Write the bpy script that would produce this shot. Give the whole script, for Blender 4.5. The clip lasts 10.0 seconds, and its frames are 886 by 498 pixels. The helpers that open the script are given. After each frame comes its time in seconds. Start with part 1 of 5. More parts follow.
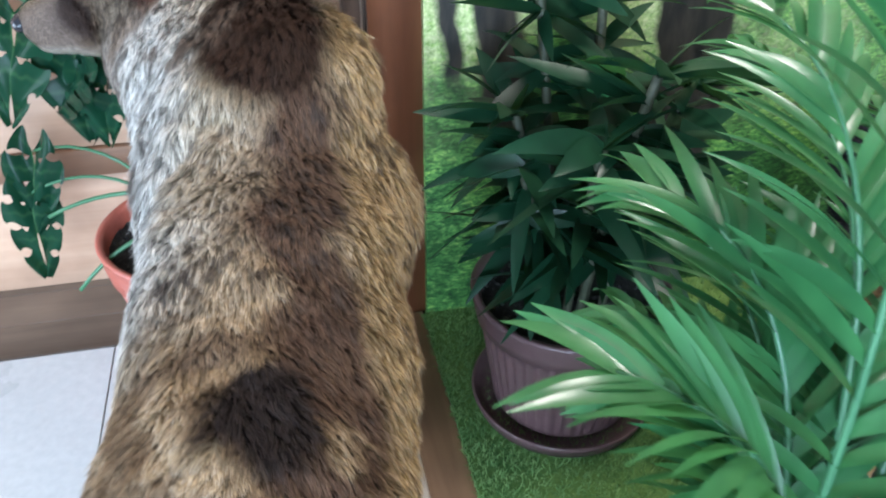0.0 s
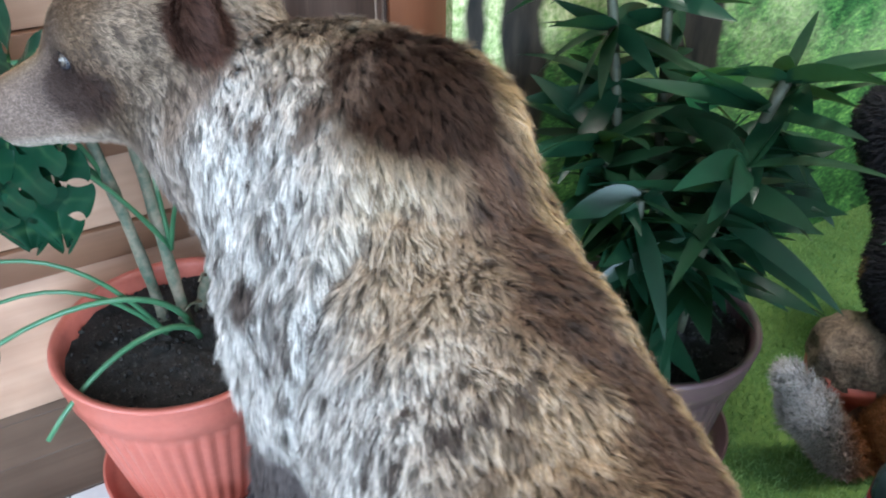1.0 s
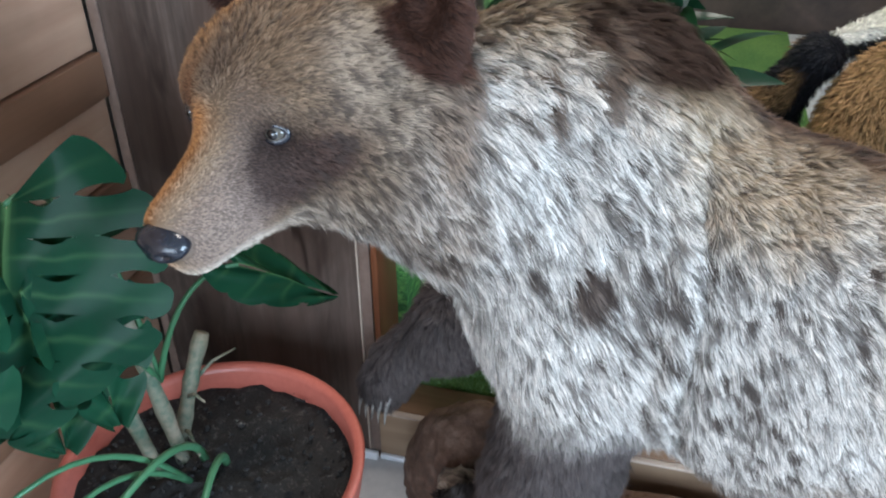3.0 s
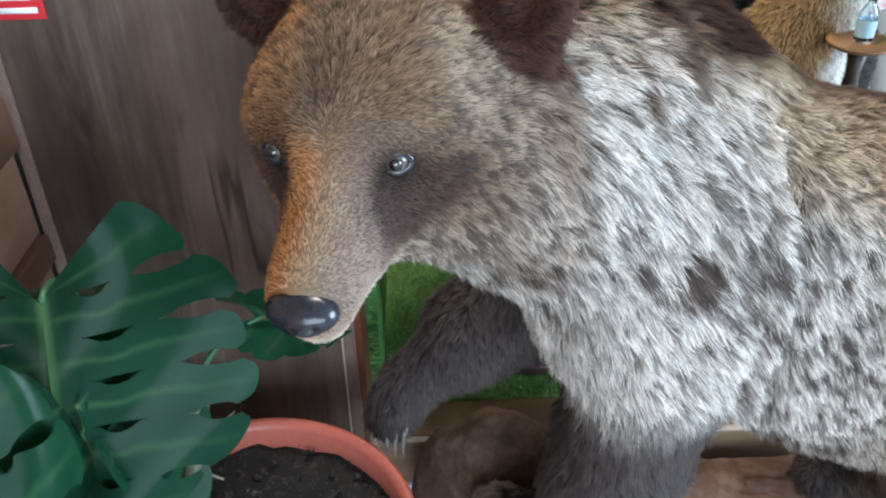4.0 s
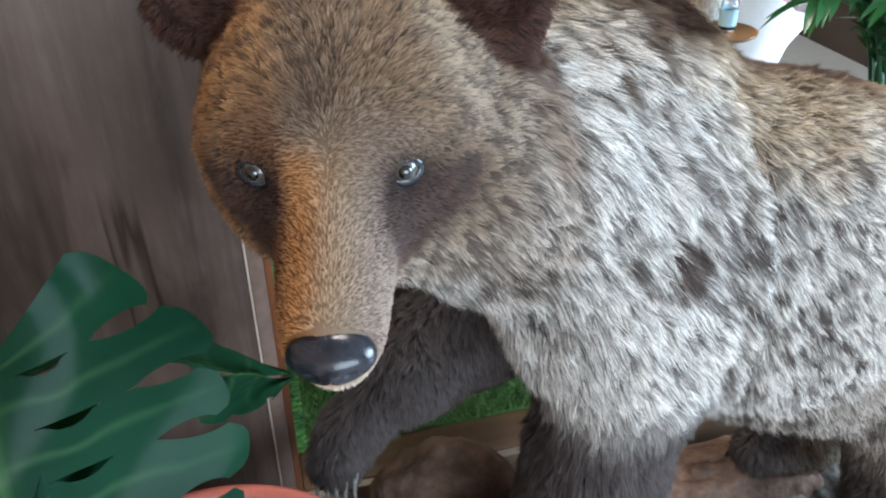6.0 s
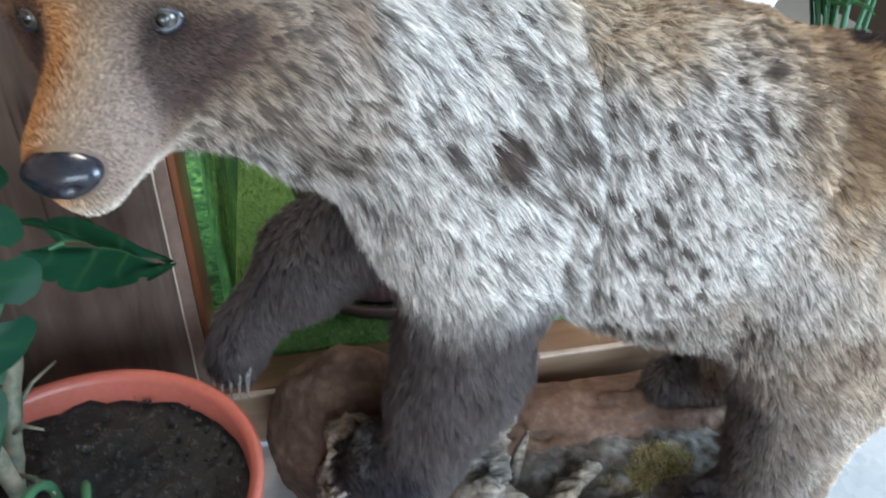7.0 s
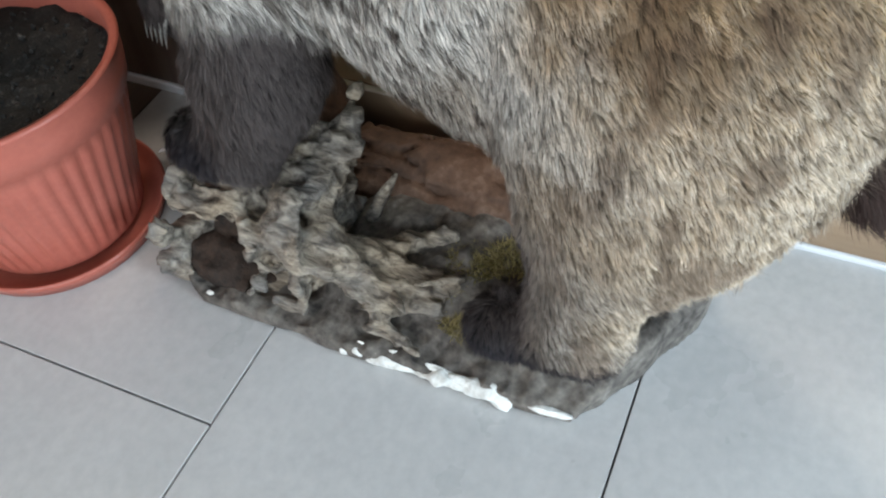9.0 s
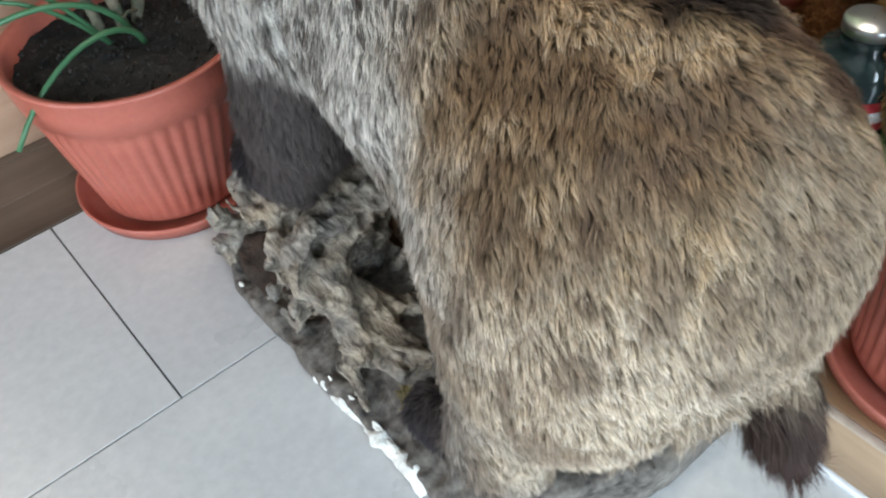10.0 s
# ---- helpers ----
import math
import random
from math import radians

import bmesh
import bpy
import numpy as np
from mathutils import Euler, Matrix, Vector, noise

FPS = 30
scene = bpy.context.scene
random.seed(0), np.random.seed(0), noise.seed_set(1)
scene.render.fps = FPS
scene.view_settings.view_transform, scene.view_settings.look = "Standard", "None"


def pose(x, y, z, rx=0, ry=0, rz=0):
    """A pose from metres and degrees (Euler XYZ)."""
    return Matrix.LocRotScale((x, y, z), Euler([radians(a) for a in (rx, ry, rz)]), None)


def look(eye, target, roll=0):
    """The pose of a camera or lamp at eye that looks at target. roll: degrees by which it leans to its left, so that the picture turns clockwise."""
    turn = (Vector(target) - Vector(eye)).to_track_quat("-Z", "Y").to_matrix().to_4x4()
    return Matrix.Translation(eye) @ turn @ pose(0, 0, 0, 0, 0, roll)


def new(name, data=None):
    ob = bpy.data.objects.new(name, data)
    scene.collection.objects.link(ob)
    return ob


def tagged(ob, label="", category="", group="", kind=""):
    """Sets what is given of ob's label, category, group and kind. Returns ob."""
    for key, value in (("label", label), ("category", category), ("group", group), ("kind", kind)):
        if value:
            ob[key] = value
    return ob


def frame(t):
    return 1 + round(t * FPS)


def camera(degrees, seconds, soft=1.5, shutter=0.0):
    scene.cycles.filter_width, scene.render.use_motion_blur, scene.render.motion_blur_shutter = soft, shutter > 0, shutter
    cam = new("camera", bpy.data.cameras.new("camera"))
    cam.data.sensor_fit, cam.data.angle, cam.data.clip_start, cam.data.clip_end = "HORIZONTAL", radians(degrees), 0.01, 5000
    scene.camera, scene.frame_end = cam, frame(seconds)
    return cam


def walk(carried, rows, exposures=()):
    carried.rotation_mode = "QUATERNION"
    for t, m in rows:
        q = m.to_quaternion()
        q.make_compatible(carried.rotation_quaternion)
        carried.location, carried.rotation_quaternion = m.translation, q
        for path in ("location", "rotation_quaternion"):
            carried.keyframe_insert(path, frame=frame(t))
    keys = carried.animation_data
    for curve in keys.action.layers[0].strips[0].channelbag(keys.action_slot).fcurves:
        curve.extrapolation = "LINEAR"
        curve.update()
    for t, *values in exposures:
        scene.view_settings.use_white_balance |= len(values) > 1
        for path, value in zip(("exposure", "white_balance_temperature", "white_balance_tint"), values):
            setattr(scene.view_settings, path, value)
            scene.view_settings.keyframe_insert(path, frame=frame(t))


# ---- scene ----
cam = camera(55.9, 10.0, 2.1, 0.2)
METRES, EYE, TILT, LEAN, TURN = 3.9, 1.48, -35.0, 0.0, -12.0
ROWS = [
    (0.0, 0.0, 0.0, 0.0, 0.0, 0.0, -0.0),
    (0.5, -0.0617, 0.0409, 0.0197, -7.68, 0.36, 5.18),
    (1.0, -0.1332, 0.0713, 0.0321, -16.1, -0.33, 10.31),
    (1.5, -0.198, 0.0951, 0.0482, -25.07, -2.86, 15.62),
    (2.0, -0.2515, 0.142, 0.0756, -36.16, -6.77, 21.62),
    (3.5, -0.3352, 0.2413, 0.1367, -68.28, -20.58, 33.95),
    (4.0, -0.3242, 0.2834, 0.1624, -77.85, -26.89, 35.3),
    (4.5, -0.3032, 0.3079, 0.1743, -86.76, -33.02, 35.13),
    (5.0, -0.2992, 0.3273, 0.1862, -94.14, -36.77, 34.73),
    (6.5, -0.3229, 0.3127, 0.1565, -93.41, -33.26, 35.73),
    (7.0, -0.3351, 0.2833, 0.1248, -88.85, -32.94, 35.24),
    (7.5, -0.3288, 0.2525, 0.0858, -82.77, -34.91, 35.2),
    (8.0, -0.3005, 0.2141, 0.0477, -74.25, -36.11, 34.97),
    (8.5, -0.2814, 0.1713, 0.0148, -62.28, -33.07, 34.64),
    (9.0, -0.2587, 0.119, -0.0115, -47.38, -27.16, 31.37),
    (9.5, -0.2112, 0.0922, -0.0244, -33.83, -20.44, 25.68),
    (10.0, -0.1733, 0.0625, -0.0354, -22.47, -14.73, 18.75),
]
walk(cam, [(t, pose(0, 0, EYE, TILT, LEAN, TURN) @ pose(METRES * x, METRES * y, METRES * z, 90 + pitch, roll, yaw)) for t, x, y, z, yaw, pitch, roll in ROWS],
     [(0, 0.74, 6050, 12), (1, 0.78, 6050, 13), (2, 0.54, 6050, 13), (3.5, 0.54, 6250, 12), (5, 0.63, 6300, 11), (6.5, 0.60, 6300, 11), (7.5, 0.48, 6300, 11),
      (8, 0.08, 6700, 11), (8.5, -0.06, 7000, 12), (9, -0.06, 7000, 12), (10, 0.12, 7000, 12)])

# ---- light: daylight from big windows behind the camera's side ----
world = bpy.data.worlds.new("daylight")
world.use_nodes = True
scene.world = world
wn = world.node_tree.nodes
sky = wn.new("ShaderNodeTexSky")
sky.sky_type, sky.sun_disc = "NISHITA", False
sky.sun_elevation, sky.sun_rotation = radians(40), radians(250)
wn["Background"].inputs[1].default_value = 0.12
world.node_tree.links.new(sky.outputs[0], wn["Background"].inputs[0])


def window_light(name, m, w, h, power, color):
    d = bpy.data.lights.new(name, "AREA")
    d.shape, d.size, d.size_y, d.energy, d.color = "RECTANGLE", w, h, power, color
    o = new(name, d)
    o.matrix_world = m
    return o


window_light("window_light_west", look((-3.93, 0.6, 1.55), (0, 0.6, 0.9)), 3.6, 2.0, 162, (0.70, 0.865, 1.0))
window_light("window_light_south", look((-0.8, -2.93, 1.65), (0.2, 1, 0.8)), 2.4, 1.7, 262, (0.62, 0.825, 1.0))
# unseen warm spot added over the woodland display, inferred from the bear's warm side
window_light("added_display_spot", look((0.95, 1.05, 2.93), (0.92, 1.05, 0.3)), 0.6, 0.6, 40, (1.0, 0.90, 0.80))

# ---- materials ----
def node_mat(name):
    m = bpy.data.materials.new(name)
    m.use_nodes = True
    return m, m.node_tree.nodes, m.node_tree.links, m.node_tree.nodes["Principled BSDF"]


def ramp_node(N, stops, interpolation="LINEAR"):
    r = N.new("ShaderNodeValToRGB")
    r.color_ramp.interpolation = interpolation
    e = r.color_ramp.elements
    while len(e) < len(stops):
        e.new(0.5)
    for el, (p, c) in zip(e, stops):
        el.position, el.color = p, (*c, 1)
    return r


def mix_rgb(N, L, fac, a, b, mode="MIX"):
    m = N.new("ShaderNodeMix")
    m.data_type, m.blend_type = "RGBA", mode
    for socket, v in ((m.inputs[0], fac), (m.inputs[6], a), (m.inputs[7], b)):
        if hasattr(v, "is_linked"):
            L.new(v, socket)
        elif isinstance(v, (int, float)):
            socket.default_value = v
        else:
            socket.default_value = (*v, 1)
    return m.outputs[2]


def coords(N, L, scale=(1, 1, 1), rot=(0, 0, 0), kind="Object"):
    tc, mp = N.new("ShaderNodeTexCoord"), N.new("ShaderNodeMapping")
    L.new(tc.outputs[kind], mp.inputs[0])
    mp.inputs["Scale"].default_value = scale
    mp.inputs["Rotation"].default_value = [radians(a) for a in rot]
    return mp.outputs[0]


def noise_tex(N, L, vec, scale, detail=4, rough=0.55, distortion=0.0):
    n = N.new("ShaderNodeTexNoise")
    n.inputs["Scale"].default_value, n.inputs["Detail"].default_value = scale, detail
    n.inputs["Roughness"].default_value, n.inputs["Distortion"].default_value = rough, distortion
    L.new(vec, n.inputs["Vector"])
    return n.outputs[0]


def bump(N, L, b, height, strength=0.3, dist=0.01):
    n = N.new("ShaderNodeBump")
    n.inputs["Strength"].default_value, n.inputs["Distance"].default_value = strength, dist
    L.new(height, n.inputs["Height"])
    L.new(n.outputs[0], b.inputs["Normal"])


def speckled(name, stops, scale=8, fine=60, rough=0.6, bumps=0.25, dist=0.004, stretch=(1, 1, 1), metallic=0.0, vary=0.12, spec=0.5, kind="Object"):
    """Colour from two sizes of noise, with roughness and fine relief; vary: difference from piece to piece."""
    m, N, L, b = node_mat(name)
    v = coords(N, L, stretch, kind=kind)
    n1, n2 = noise_tex(N, L, v, scale, 5), noise_tex(N, L, v, fine, 3)
    mx = N.new("ShaderNodeMath")
    mx.operation = "MULTIPLY_ADD"
    L.new(n2, mx.inputs[0])
    mx.inputs[1].default_value = 0.45
    sc = N.new("ShaderNodeMath")
    sc.operation = "MULTIPLY"
    L.new(n1, sc.inputs[0])
    sc.inputs[1].default_value = 0.55
    L.new(sc.outputs[0], mx.inputs[2])
    r = ramp_node(N, stops)
    L.new(mx.outputs[0], r.inputs[0])
    col = r.outputs[0]
    if vary:
        oi, hs, mr = N.new("ShaderNodeObjectInfo"), N.new("ShaderNodeHueSaturation"), N.new("ShaderNodeMapRange")
        L.new(oi.outputs["Random"], mr.inputs[0])
        mr.inputs[3].default_value, mr.inputs[4].default_value = 1 - vary, 1 + vary
        L.new(mr.outputs[0], hs.inputs["Value"])
        L.new(col, hs.inputs["Color"])
        col = hs.outputs[0]
    L.new(col, b.inputs["Base Color"])
    rr = N.new("ShaderNodeMapRange")
    L.new(n1, rr.inputs[0])
    rr.inputs[3].default_value, rr.inputs[4].default_value = max(0.02, rough - 0.12), min(1, rough + 0.12)
    L.new(rr.outputs[0], b.inputs["Roughness"])
    b.inputs["Metallic"].default_value = metallic
    b.inputs["Specular IOR Level"].default_value = spec
    if bumps:
        bump(N, L, b, mx.outputs[0], bumps, dist)
    return m


def wood(name, dark, light, along="z", scale=1.0, rough=0.45, streak=26, vary=0.1):
    m, N, L, b = node_mat(name)
    s = {"x": (0.07, 1, 1), "y": (1, 0.07, 1), "z": (1, 1, 0.07)}[along]
    v = coords(N, L, [a * scale for a in s])
    n1, n2 = noise_tex(N, L, v, streak, 6, 0.6, 0.4), noise_tex(N, L, v, 4.5, 3, 0.5, 0.8)
    n3 = noise_tex(N, L, coords(N, L, (1, 1, 1)), 3.0, 4)
    r = ramp_node(N, [(0.3, dark), (0.72, light)])
    L.new(n1, r.inputs[0])
    r2 = ramp_node(N, [(0.35, [c * 0.55 for c in dark]), (0.62, light)])
    L.new(n2, r2.inputs[0])
    col = mix_rgb(N, L, 0.5, r.outputs[0], r2.outputs[0])
    r3 = ramp_node(N, [(0.3, (0.62, 0.6, 0.58)), (0.7, (1.1, 1.08, 1.05))])
    L.new(n3, r3.inputs[0])
    col = mix_rgb(N, L, 1.0, col, r3.outputs[0], "MULTIPLY")
    if vary:
        oi, hs, mr = N.new("ShaderNodeObjectInfo"), N.new("ShaderNodeHueSaturation"), N.new("ShaderNodeMapRange")
        L.new(oi.outputs["Random"], mr.inputs[0])
        mr.inputs[3].default_value, mr.inputs[4].default_value = 1 - vary, 1 + vary
        L.new(mr.outputs[0], hs.inputs["Value"])
        L.new(col, hs.inputs["Color"])
        col = hs.outputs[0]
    L.new(col, b.inputs["Base Color"])
    b.inputs["Roughness"].default_value = rough
    bump(N, L, b, n1, 0.15, 0.002)
    return m


def leafy(name, dark, light, rough=0.35, spec=0.5, vein=None, thin=0.18):
    """A leaf: its colour drifts from leaf to leaf and over the blade; thin enough to let some light through."""
    m, N, L, b = node_mat(name)
    v = coords(N, L)
    n1 = noise_tex(N, L, v, 14, 4)
    g = N.new("ShaderNodeNewGeometry")
    ad = N.new("ShaderNodeMath")
    ad.operation = "MULTIPLY_ADD"
    L.new(g.outputs["Random Per Island"], ad.inputs[0])
    ad.inputs[1].default_value = 0.4
    sb = N.new("ShaderNodeMath")
    sb.operation = "MULTIPLY"
    L.new(n1, sb.inputs[0])
    sb.inputs[1].default_value = 0.65
    L.new(sb.outputs[0], ad.inputs[2])
    r = ramp_node(N, [(0.2, dark), (0.8, light)])
    L.new(ad.outputs[0], r.inputs[0])
    col = r.outputs[0]
    if vein:
        at = N.new("ShaderNodeAttribute")
        at.attribute_name = "vein"
        col = mix_rgb(N, L, at.outputs["Fac"], col, vein)
    L.new(col, b.inputs["Base Color"])
    b.inputs["Roughness"].default_value = rough
    b.inputs["Specular IOR Level"].default_value = spec
    b.inputs["Transmission Weight"].default_value = 0.0
    b.inputs["Subsurface Weight"].default_value = 0.0
    bump(N, L, b, noise_tex(N, L, v, 70, 3), 0.12, 0.002)
    tr = N.new("ShaderNodeBsdfTranslucent")
    L.new(mix_rgb(N, L, 0.5, col, (0.12, 0.30, 0.04)), tr.inputs[0])
    ms = N.new("ShaderNodeMixShader")
    ms.inputs[0].default_value = thin
    L.new(b.outputs[0], ms.inputs[1])
    L.new(tr.outputs[0], ms.inputs[2])
    L.new(ms.outputs[0], N["Material Output"].inputs[0])
    return m


def plain(name, color, rough=0.5, metallic=0.0, spec=0.5):
    m, N, L, b = node_mat(name)
    b.inputs["Base Color"].default_value = (*color, 1)
    b.inputs["Roughness"].default_value, b.inputs["Metallic"].default_value = rough, metallic
    b.inputs["Specular IOR Level"].default_value = spec
    return m


def pelt_mat(name, rough=0.55):
    """Fur: the colour of every hair is kept in the colour attribute 'pelt'."""
    m, N, L, b = node_mat(name)
    at = N.new("ShaderNodeAttribute")
    at.attribute_name = "pelt"
    L.new(at.outputs["Color"], b.inputs["Base Color"])
    b.inputs["Roughness"].default_value = rough
    b.inputs["Specular IOR Level"].default_value = 0.07
    b.inputs["Sheen Weight"].default_value = 0.0
    b.inputs["Sheen Roughness"].default_value = 0.4
    return m


def glass_mat(name, color=(1, 1, 1), rough=0.02):
    m, N, L, b = node_mat(name)
    b.inputs["Base Color"].default_value = (*color, 1)
    b.inputs["Roughness"].default_value = rough
    b.inputs["Transmission Weight"].default_value = 1.0
    return m


def mural_mat():
    """A printed woodland photograph: lit moss and grass with dark trunks, in the wall's own metres."""
    m, N, L, b = node_mat("printed_woodland_wallpaper")
    v = coords(N, L)
    big, mid, fine = noise_tex(N, L, v, 2.6, 4), noise_tex(N, L, v, 17, 5, 0.65), noise_tex(N, L, v, 75, 3, 0.7)
    vz = coords(N, L, (1.0, 1.0, 2.4))
    blades = noise_tex(N, L, vz, 48, 4, 0.7, 0.6)
    green = ramp_node(N, [(0.30, (0.010, 0.045, 0.018)), (0.46, (0.06, 0.20, 0.08)), (0.58, (0.19, 0.42, 0.16)), (0.72, (0.58, 0.70, 0.34))])
    L.new(blades, green.inputs[0])
    patch = ramp_node(N, [(0.36, (0.16, 0.30, 0.22)), (0.5, (0.75, 0.85, 0.6)), (0.66, (1.5, 1.35, 0.9))])
    L.new(big, patch.inputs[0])
    col = mix_rgb(N, L, 1.0, green.outputs[0], patch.outputs[0], "MULTIPLY")
    spot = ramp_node(N, [(0.38, (0.35, 0.5, 0.42)), (0.6, (1.25, 1.2, 1.0))])
    L.new(mid, spot.inputs[0])
    col = mix_rgb(N, L, 1.0, col, spot.outputs[0], "MULTIPLY")
    # a pale path of sunlit sand and grass running over the upper part
    sx = N.new("ShaderNodeSeparateXYZ")
    L.new(v, sx.inputs[0])
    sun = N.new("ShaderNodeMapRange")
    L.new(sx.outputs["Z"], sun.inputs[0])
    sun.inputs[1].default_value, sun.inputs[2].default_value = 0.55, 1.0
    sunm = N.new("ShaderNodeMath")
    sunm.operation = "MULTIPLY"
    L.new(sun.outputs[0], sunm.inputs[0])
    r5 = ramp_node(N, [(0.44, (0, 0, 0)), (0.58, (1, 1, 1))])
    L.new(big, r5.inputs[0])
    L.new(r5.outputs[0], sunm.inputs[1])
    pale = ramp_node(N, [(0.35, (0.22, 0.34, 0.09)), (0.65, (0.80, 0.78, 0.46))])
    L.new(fine, pale.inputs[0])
    col = mix_rgb(N, L, sunm.outputs[0], col, pale.outputs[0])
    # trunks
    wob = N.new("ShaderNodeMath")
    wob.operation = "MULTIPLY_ADD"
    L.new(noise_tex(N, L, v, 5, 2), wob.inputs[0])
    wob.inputs[1].default_value = 0.10
    L.new(sx.outputs["X"], wob.inputs[2])
    bark = ramp_node(N, [(0.35, (0.006, 0.006, 0.005)), (0.7, (0.05, 0.04, 0.03))])
    L.new(noise_tex(N, L, coords(N, L, (1, 1, 0.25)), 30, 4), bark.inputs[0])
    for x0, half, zlow in ((0.46, 0.045, 0.62), (0.90, 0.085, 0.45), (0.36, 0.02, 0.75), (1.65, 0.06, 0.85), (2.2, 0.09, 0.6)):
        d = N.new("ShaderNodeMath")
        d.operation = "SUBTRACT"
        L.new(wob.outputs[0], d.inputs[0])
        d.inputs[1].default_value = x0 + 0.05
        a = N.new("ShaderNodeMath")
        a.operation = "ABSOLUTE"
        L.new(d.outputs[0], a.inputs[0])
        t1 = N.new("ShaderNodeMapRange")
        L.new(a.outputs[0], t1.inputs[0])
        t1.inputs[1].default_value, t1.inputs[2].default_value = half + 0.008, half - 0.008
        t2 = N.new("ShaderNodeMapRange")
        L.new(sx.outputs["Z"], t2.inputs[0])
        t2.inputs[1].default_value, t2.inputs[2].default_value = zlow - 0.03, zlow + 0.03
        mu = N.new("ShaderNodeMath")
        mu.operation = "MULTIPLY"
        L.new(t1.outputs[0], mu.inputs[0])
        L.new(t2.outputs[0], mu.inputs[1])
        col = mix_rgb(N, L, mu.outputs[0], col, bark.outputs[0])
    L.new(col, b.inputs["Base Color"])
    b.inputs["Roughness"].default_value = 0.55
    return m


def drift_mat():
    """Weathered root: grey streaked wood that is tan and torn in places."""
    m, N, L, b = node_mat("grey_weathered_wood")
    v = coords(N, L, (1, 0.3, 1), (0, 0, 25))
    streak, spots, patch = noise_tex(N, L, v, 75, 5, 0.65, 0.6), noise_tex(N, L, coords(N, L), 24, 4, 0.6), noise_tex(N, L, coords(N, L), 8, 3)
    grey = ramp_node(N, [(0.32, (0.045, 0.041, 0.038)), (0.50, (0.145, 0.136, 0.128)), (0.72, (0.29, 0.275, 0.255))])
    tan = ramp_node(N, [(0.32, (0.075, 0.054, 0.04)), (0.50, (0.28, 0.22, 0.16)), (0.72, (0.56, 0.47, 0.355))])
    L.new(streak, grey.inputs[0])
    L.new(streak, tan.inputs[0])
    pr = ramp_node(N, [(0.36, (0, 0, 0)), (0.64, (1, 1, 1))])
    L.new(patch, pr.inputs[0])
    col = mix_rgb(N, L, pr.outputs[0], grey.outputs[0], tan.outputs[0])
    dark = ramp_node(N, [(0.30, (0.16, 0.14, 0.13)), (0.44, (1, 1, 1))])
    L.new(spots, dark.inputs[0])
    L.new(mix_rgb(N, L, 1.0, col, dark.outputs[0], "MULTIPLY"), b.inputs["Base Color"])
    b.inputs["Roughness"].default_value = 0.85
    bump(N, L, b, streak, 0.9, 0.008)
    return m


M_tile = speckled("blue_grey_floor_tile", [(0.35, (0.41, 0.41, 0.41)), (0.65, (0.51, 0.505, 0.50))], 3.0, 45, 0.30, 0.06, 0.002, vary=0.04)
M_grout = speckled("dark_grout", [(0.3, (0.07, 0.07, 0.075)), (0.7, (0.12, 0.12, 0.125))], 20, 120, 0.9)
M_lam = wood("grey_brown_laminate", (0.085, 0.058, 0.043), (0.20, 0.145, 0.11), "x", 1.0, 0.42)
def panel_mat():
    """Rustic walnut laminate: long grain, dark splits and pale rubbed patches."""
    m = wood("dark_walnut_panel", (0.036, 0.024, 0.020), (0.140, 0.098, 0.080), "z", 1.0, 0.30, 22)
    N, L = m.node_tree.nodes, m.node_tree.links
    b = N["Principled BSDF"]
    col = b.inputs["Base Color"].links[0].from_socket
    worn = ramp_node(N, [(0.46, (0, 0, 0)), (0.66, (0.55, 0.55, 0.55))])
    L.new(noise_tex(N, L, coords(N, L, (1, 1, 0.4)), 6.5, 5, 0.62, 0.5), worn.inputs[0])
    rub = ramp_node(N, [(0.35, (0.085, 0.065, 0.055)), (0.7, (0.22, 0.172, 0.142))])
    L.new(noise_tex(N, L, coords(N, L, (1, 1, 0.05)), 90, 4, 0.7), rub.inputs[0])
    col = mix_rgb(N, L, worn.outputs[0], col, rub.outputs[0])
    split = ramp_node(N, [(0.482, (1, 1, 1)), (0.498, (0.25, 0.22, 0.20)), (0.502, (0.25, 0.22, 0.20)), (0.518, (1, 1, 1))])
    L.new(noise_tex(N, L, coords(N, L, (1, 1, 0.10)), 7.5, 3, 0.5, 0.2), split.inputs[0])
    where = ramp_node(N, [(0.50, (0, 0, 0)), (0.60, (0.9, 0.9, 0.9))])
    L.new(noise_tex(N, L, coords(N, L, (1, 1, 0.5)), 5.0, 2), where.inputs[0])
    col = mix_rgb(N, L, where.outputs[0], col, mix_rgb(N, L, 1.0, col, split.outputs[0], "MULTIPLY"))
    L.new(col, b.inputs["Base Color"])
    b.inputs["Specular IOR Level"].default_value = 0.28
    return m


M_panel = panel_mat()
M_post = wood("red_brown_lit_post", (0.13, 0.042, 0.018), (0.27, 0.10, 0.045), "z", 1.0, 0.4, 18)
M_trim = speckled("walnut_panel_trim", [(0.3, (0.13, 0.085, 0.065)), (0.7, (0.22, 0.155, 0.125))], 10, 60, 0.35)
M_border = wood("brown_border_plank", (0.13, 0.065, 0.033), (0.30, 0.17, 0.095), "y", 1.0, 0.42)
M_skirt = wood("pale_oak_skirting", (0.30, 0.195, 0.12), (0.52, 0.37, 0.25), "y", 1.0, 0.5)
M_nosing = speckled("pale_nosing_strip", [(0.3, (0.42, 0.33, 0.26)), (0.7, (0.58, 0.48, 0.40))], 12, 70, 0.35, 0.05)
M_dcane = speckled("dark_green_cane", [(0.3, (0.015, 0.022, 0.012)), (0.7, (0.07, 0.075, 0.045))], 30, 90, 0.6, 0.3)
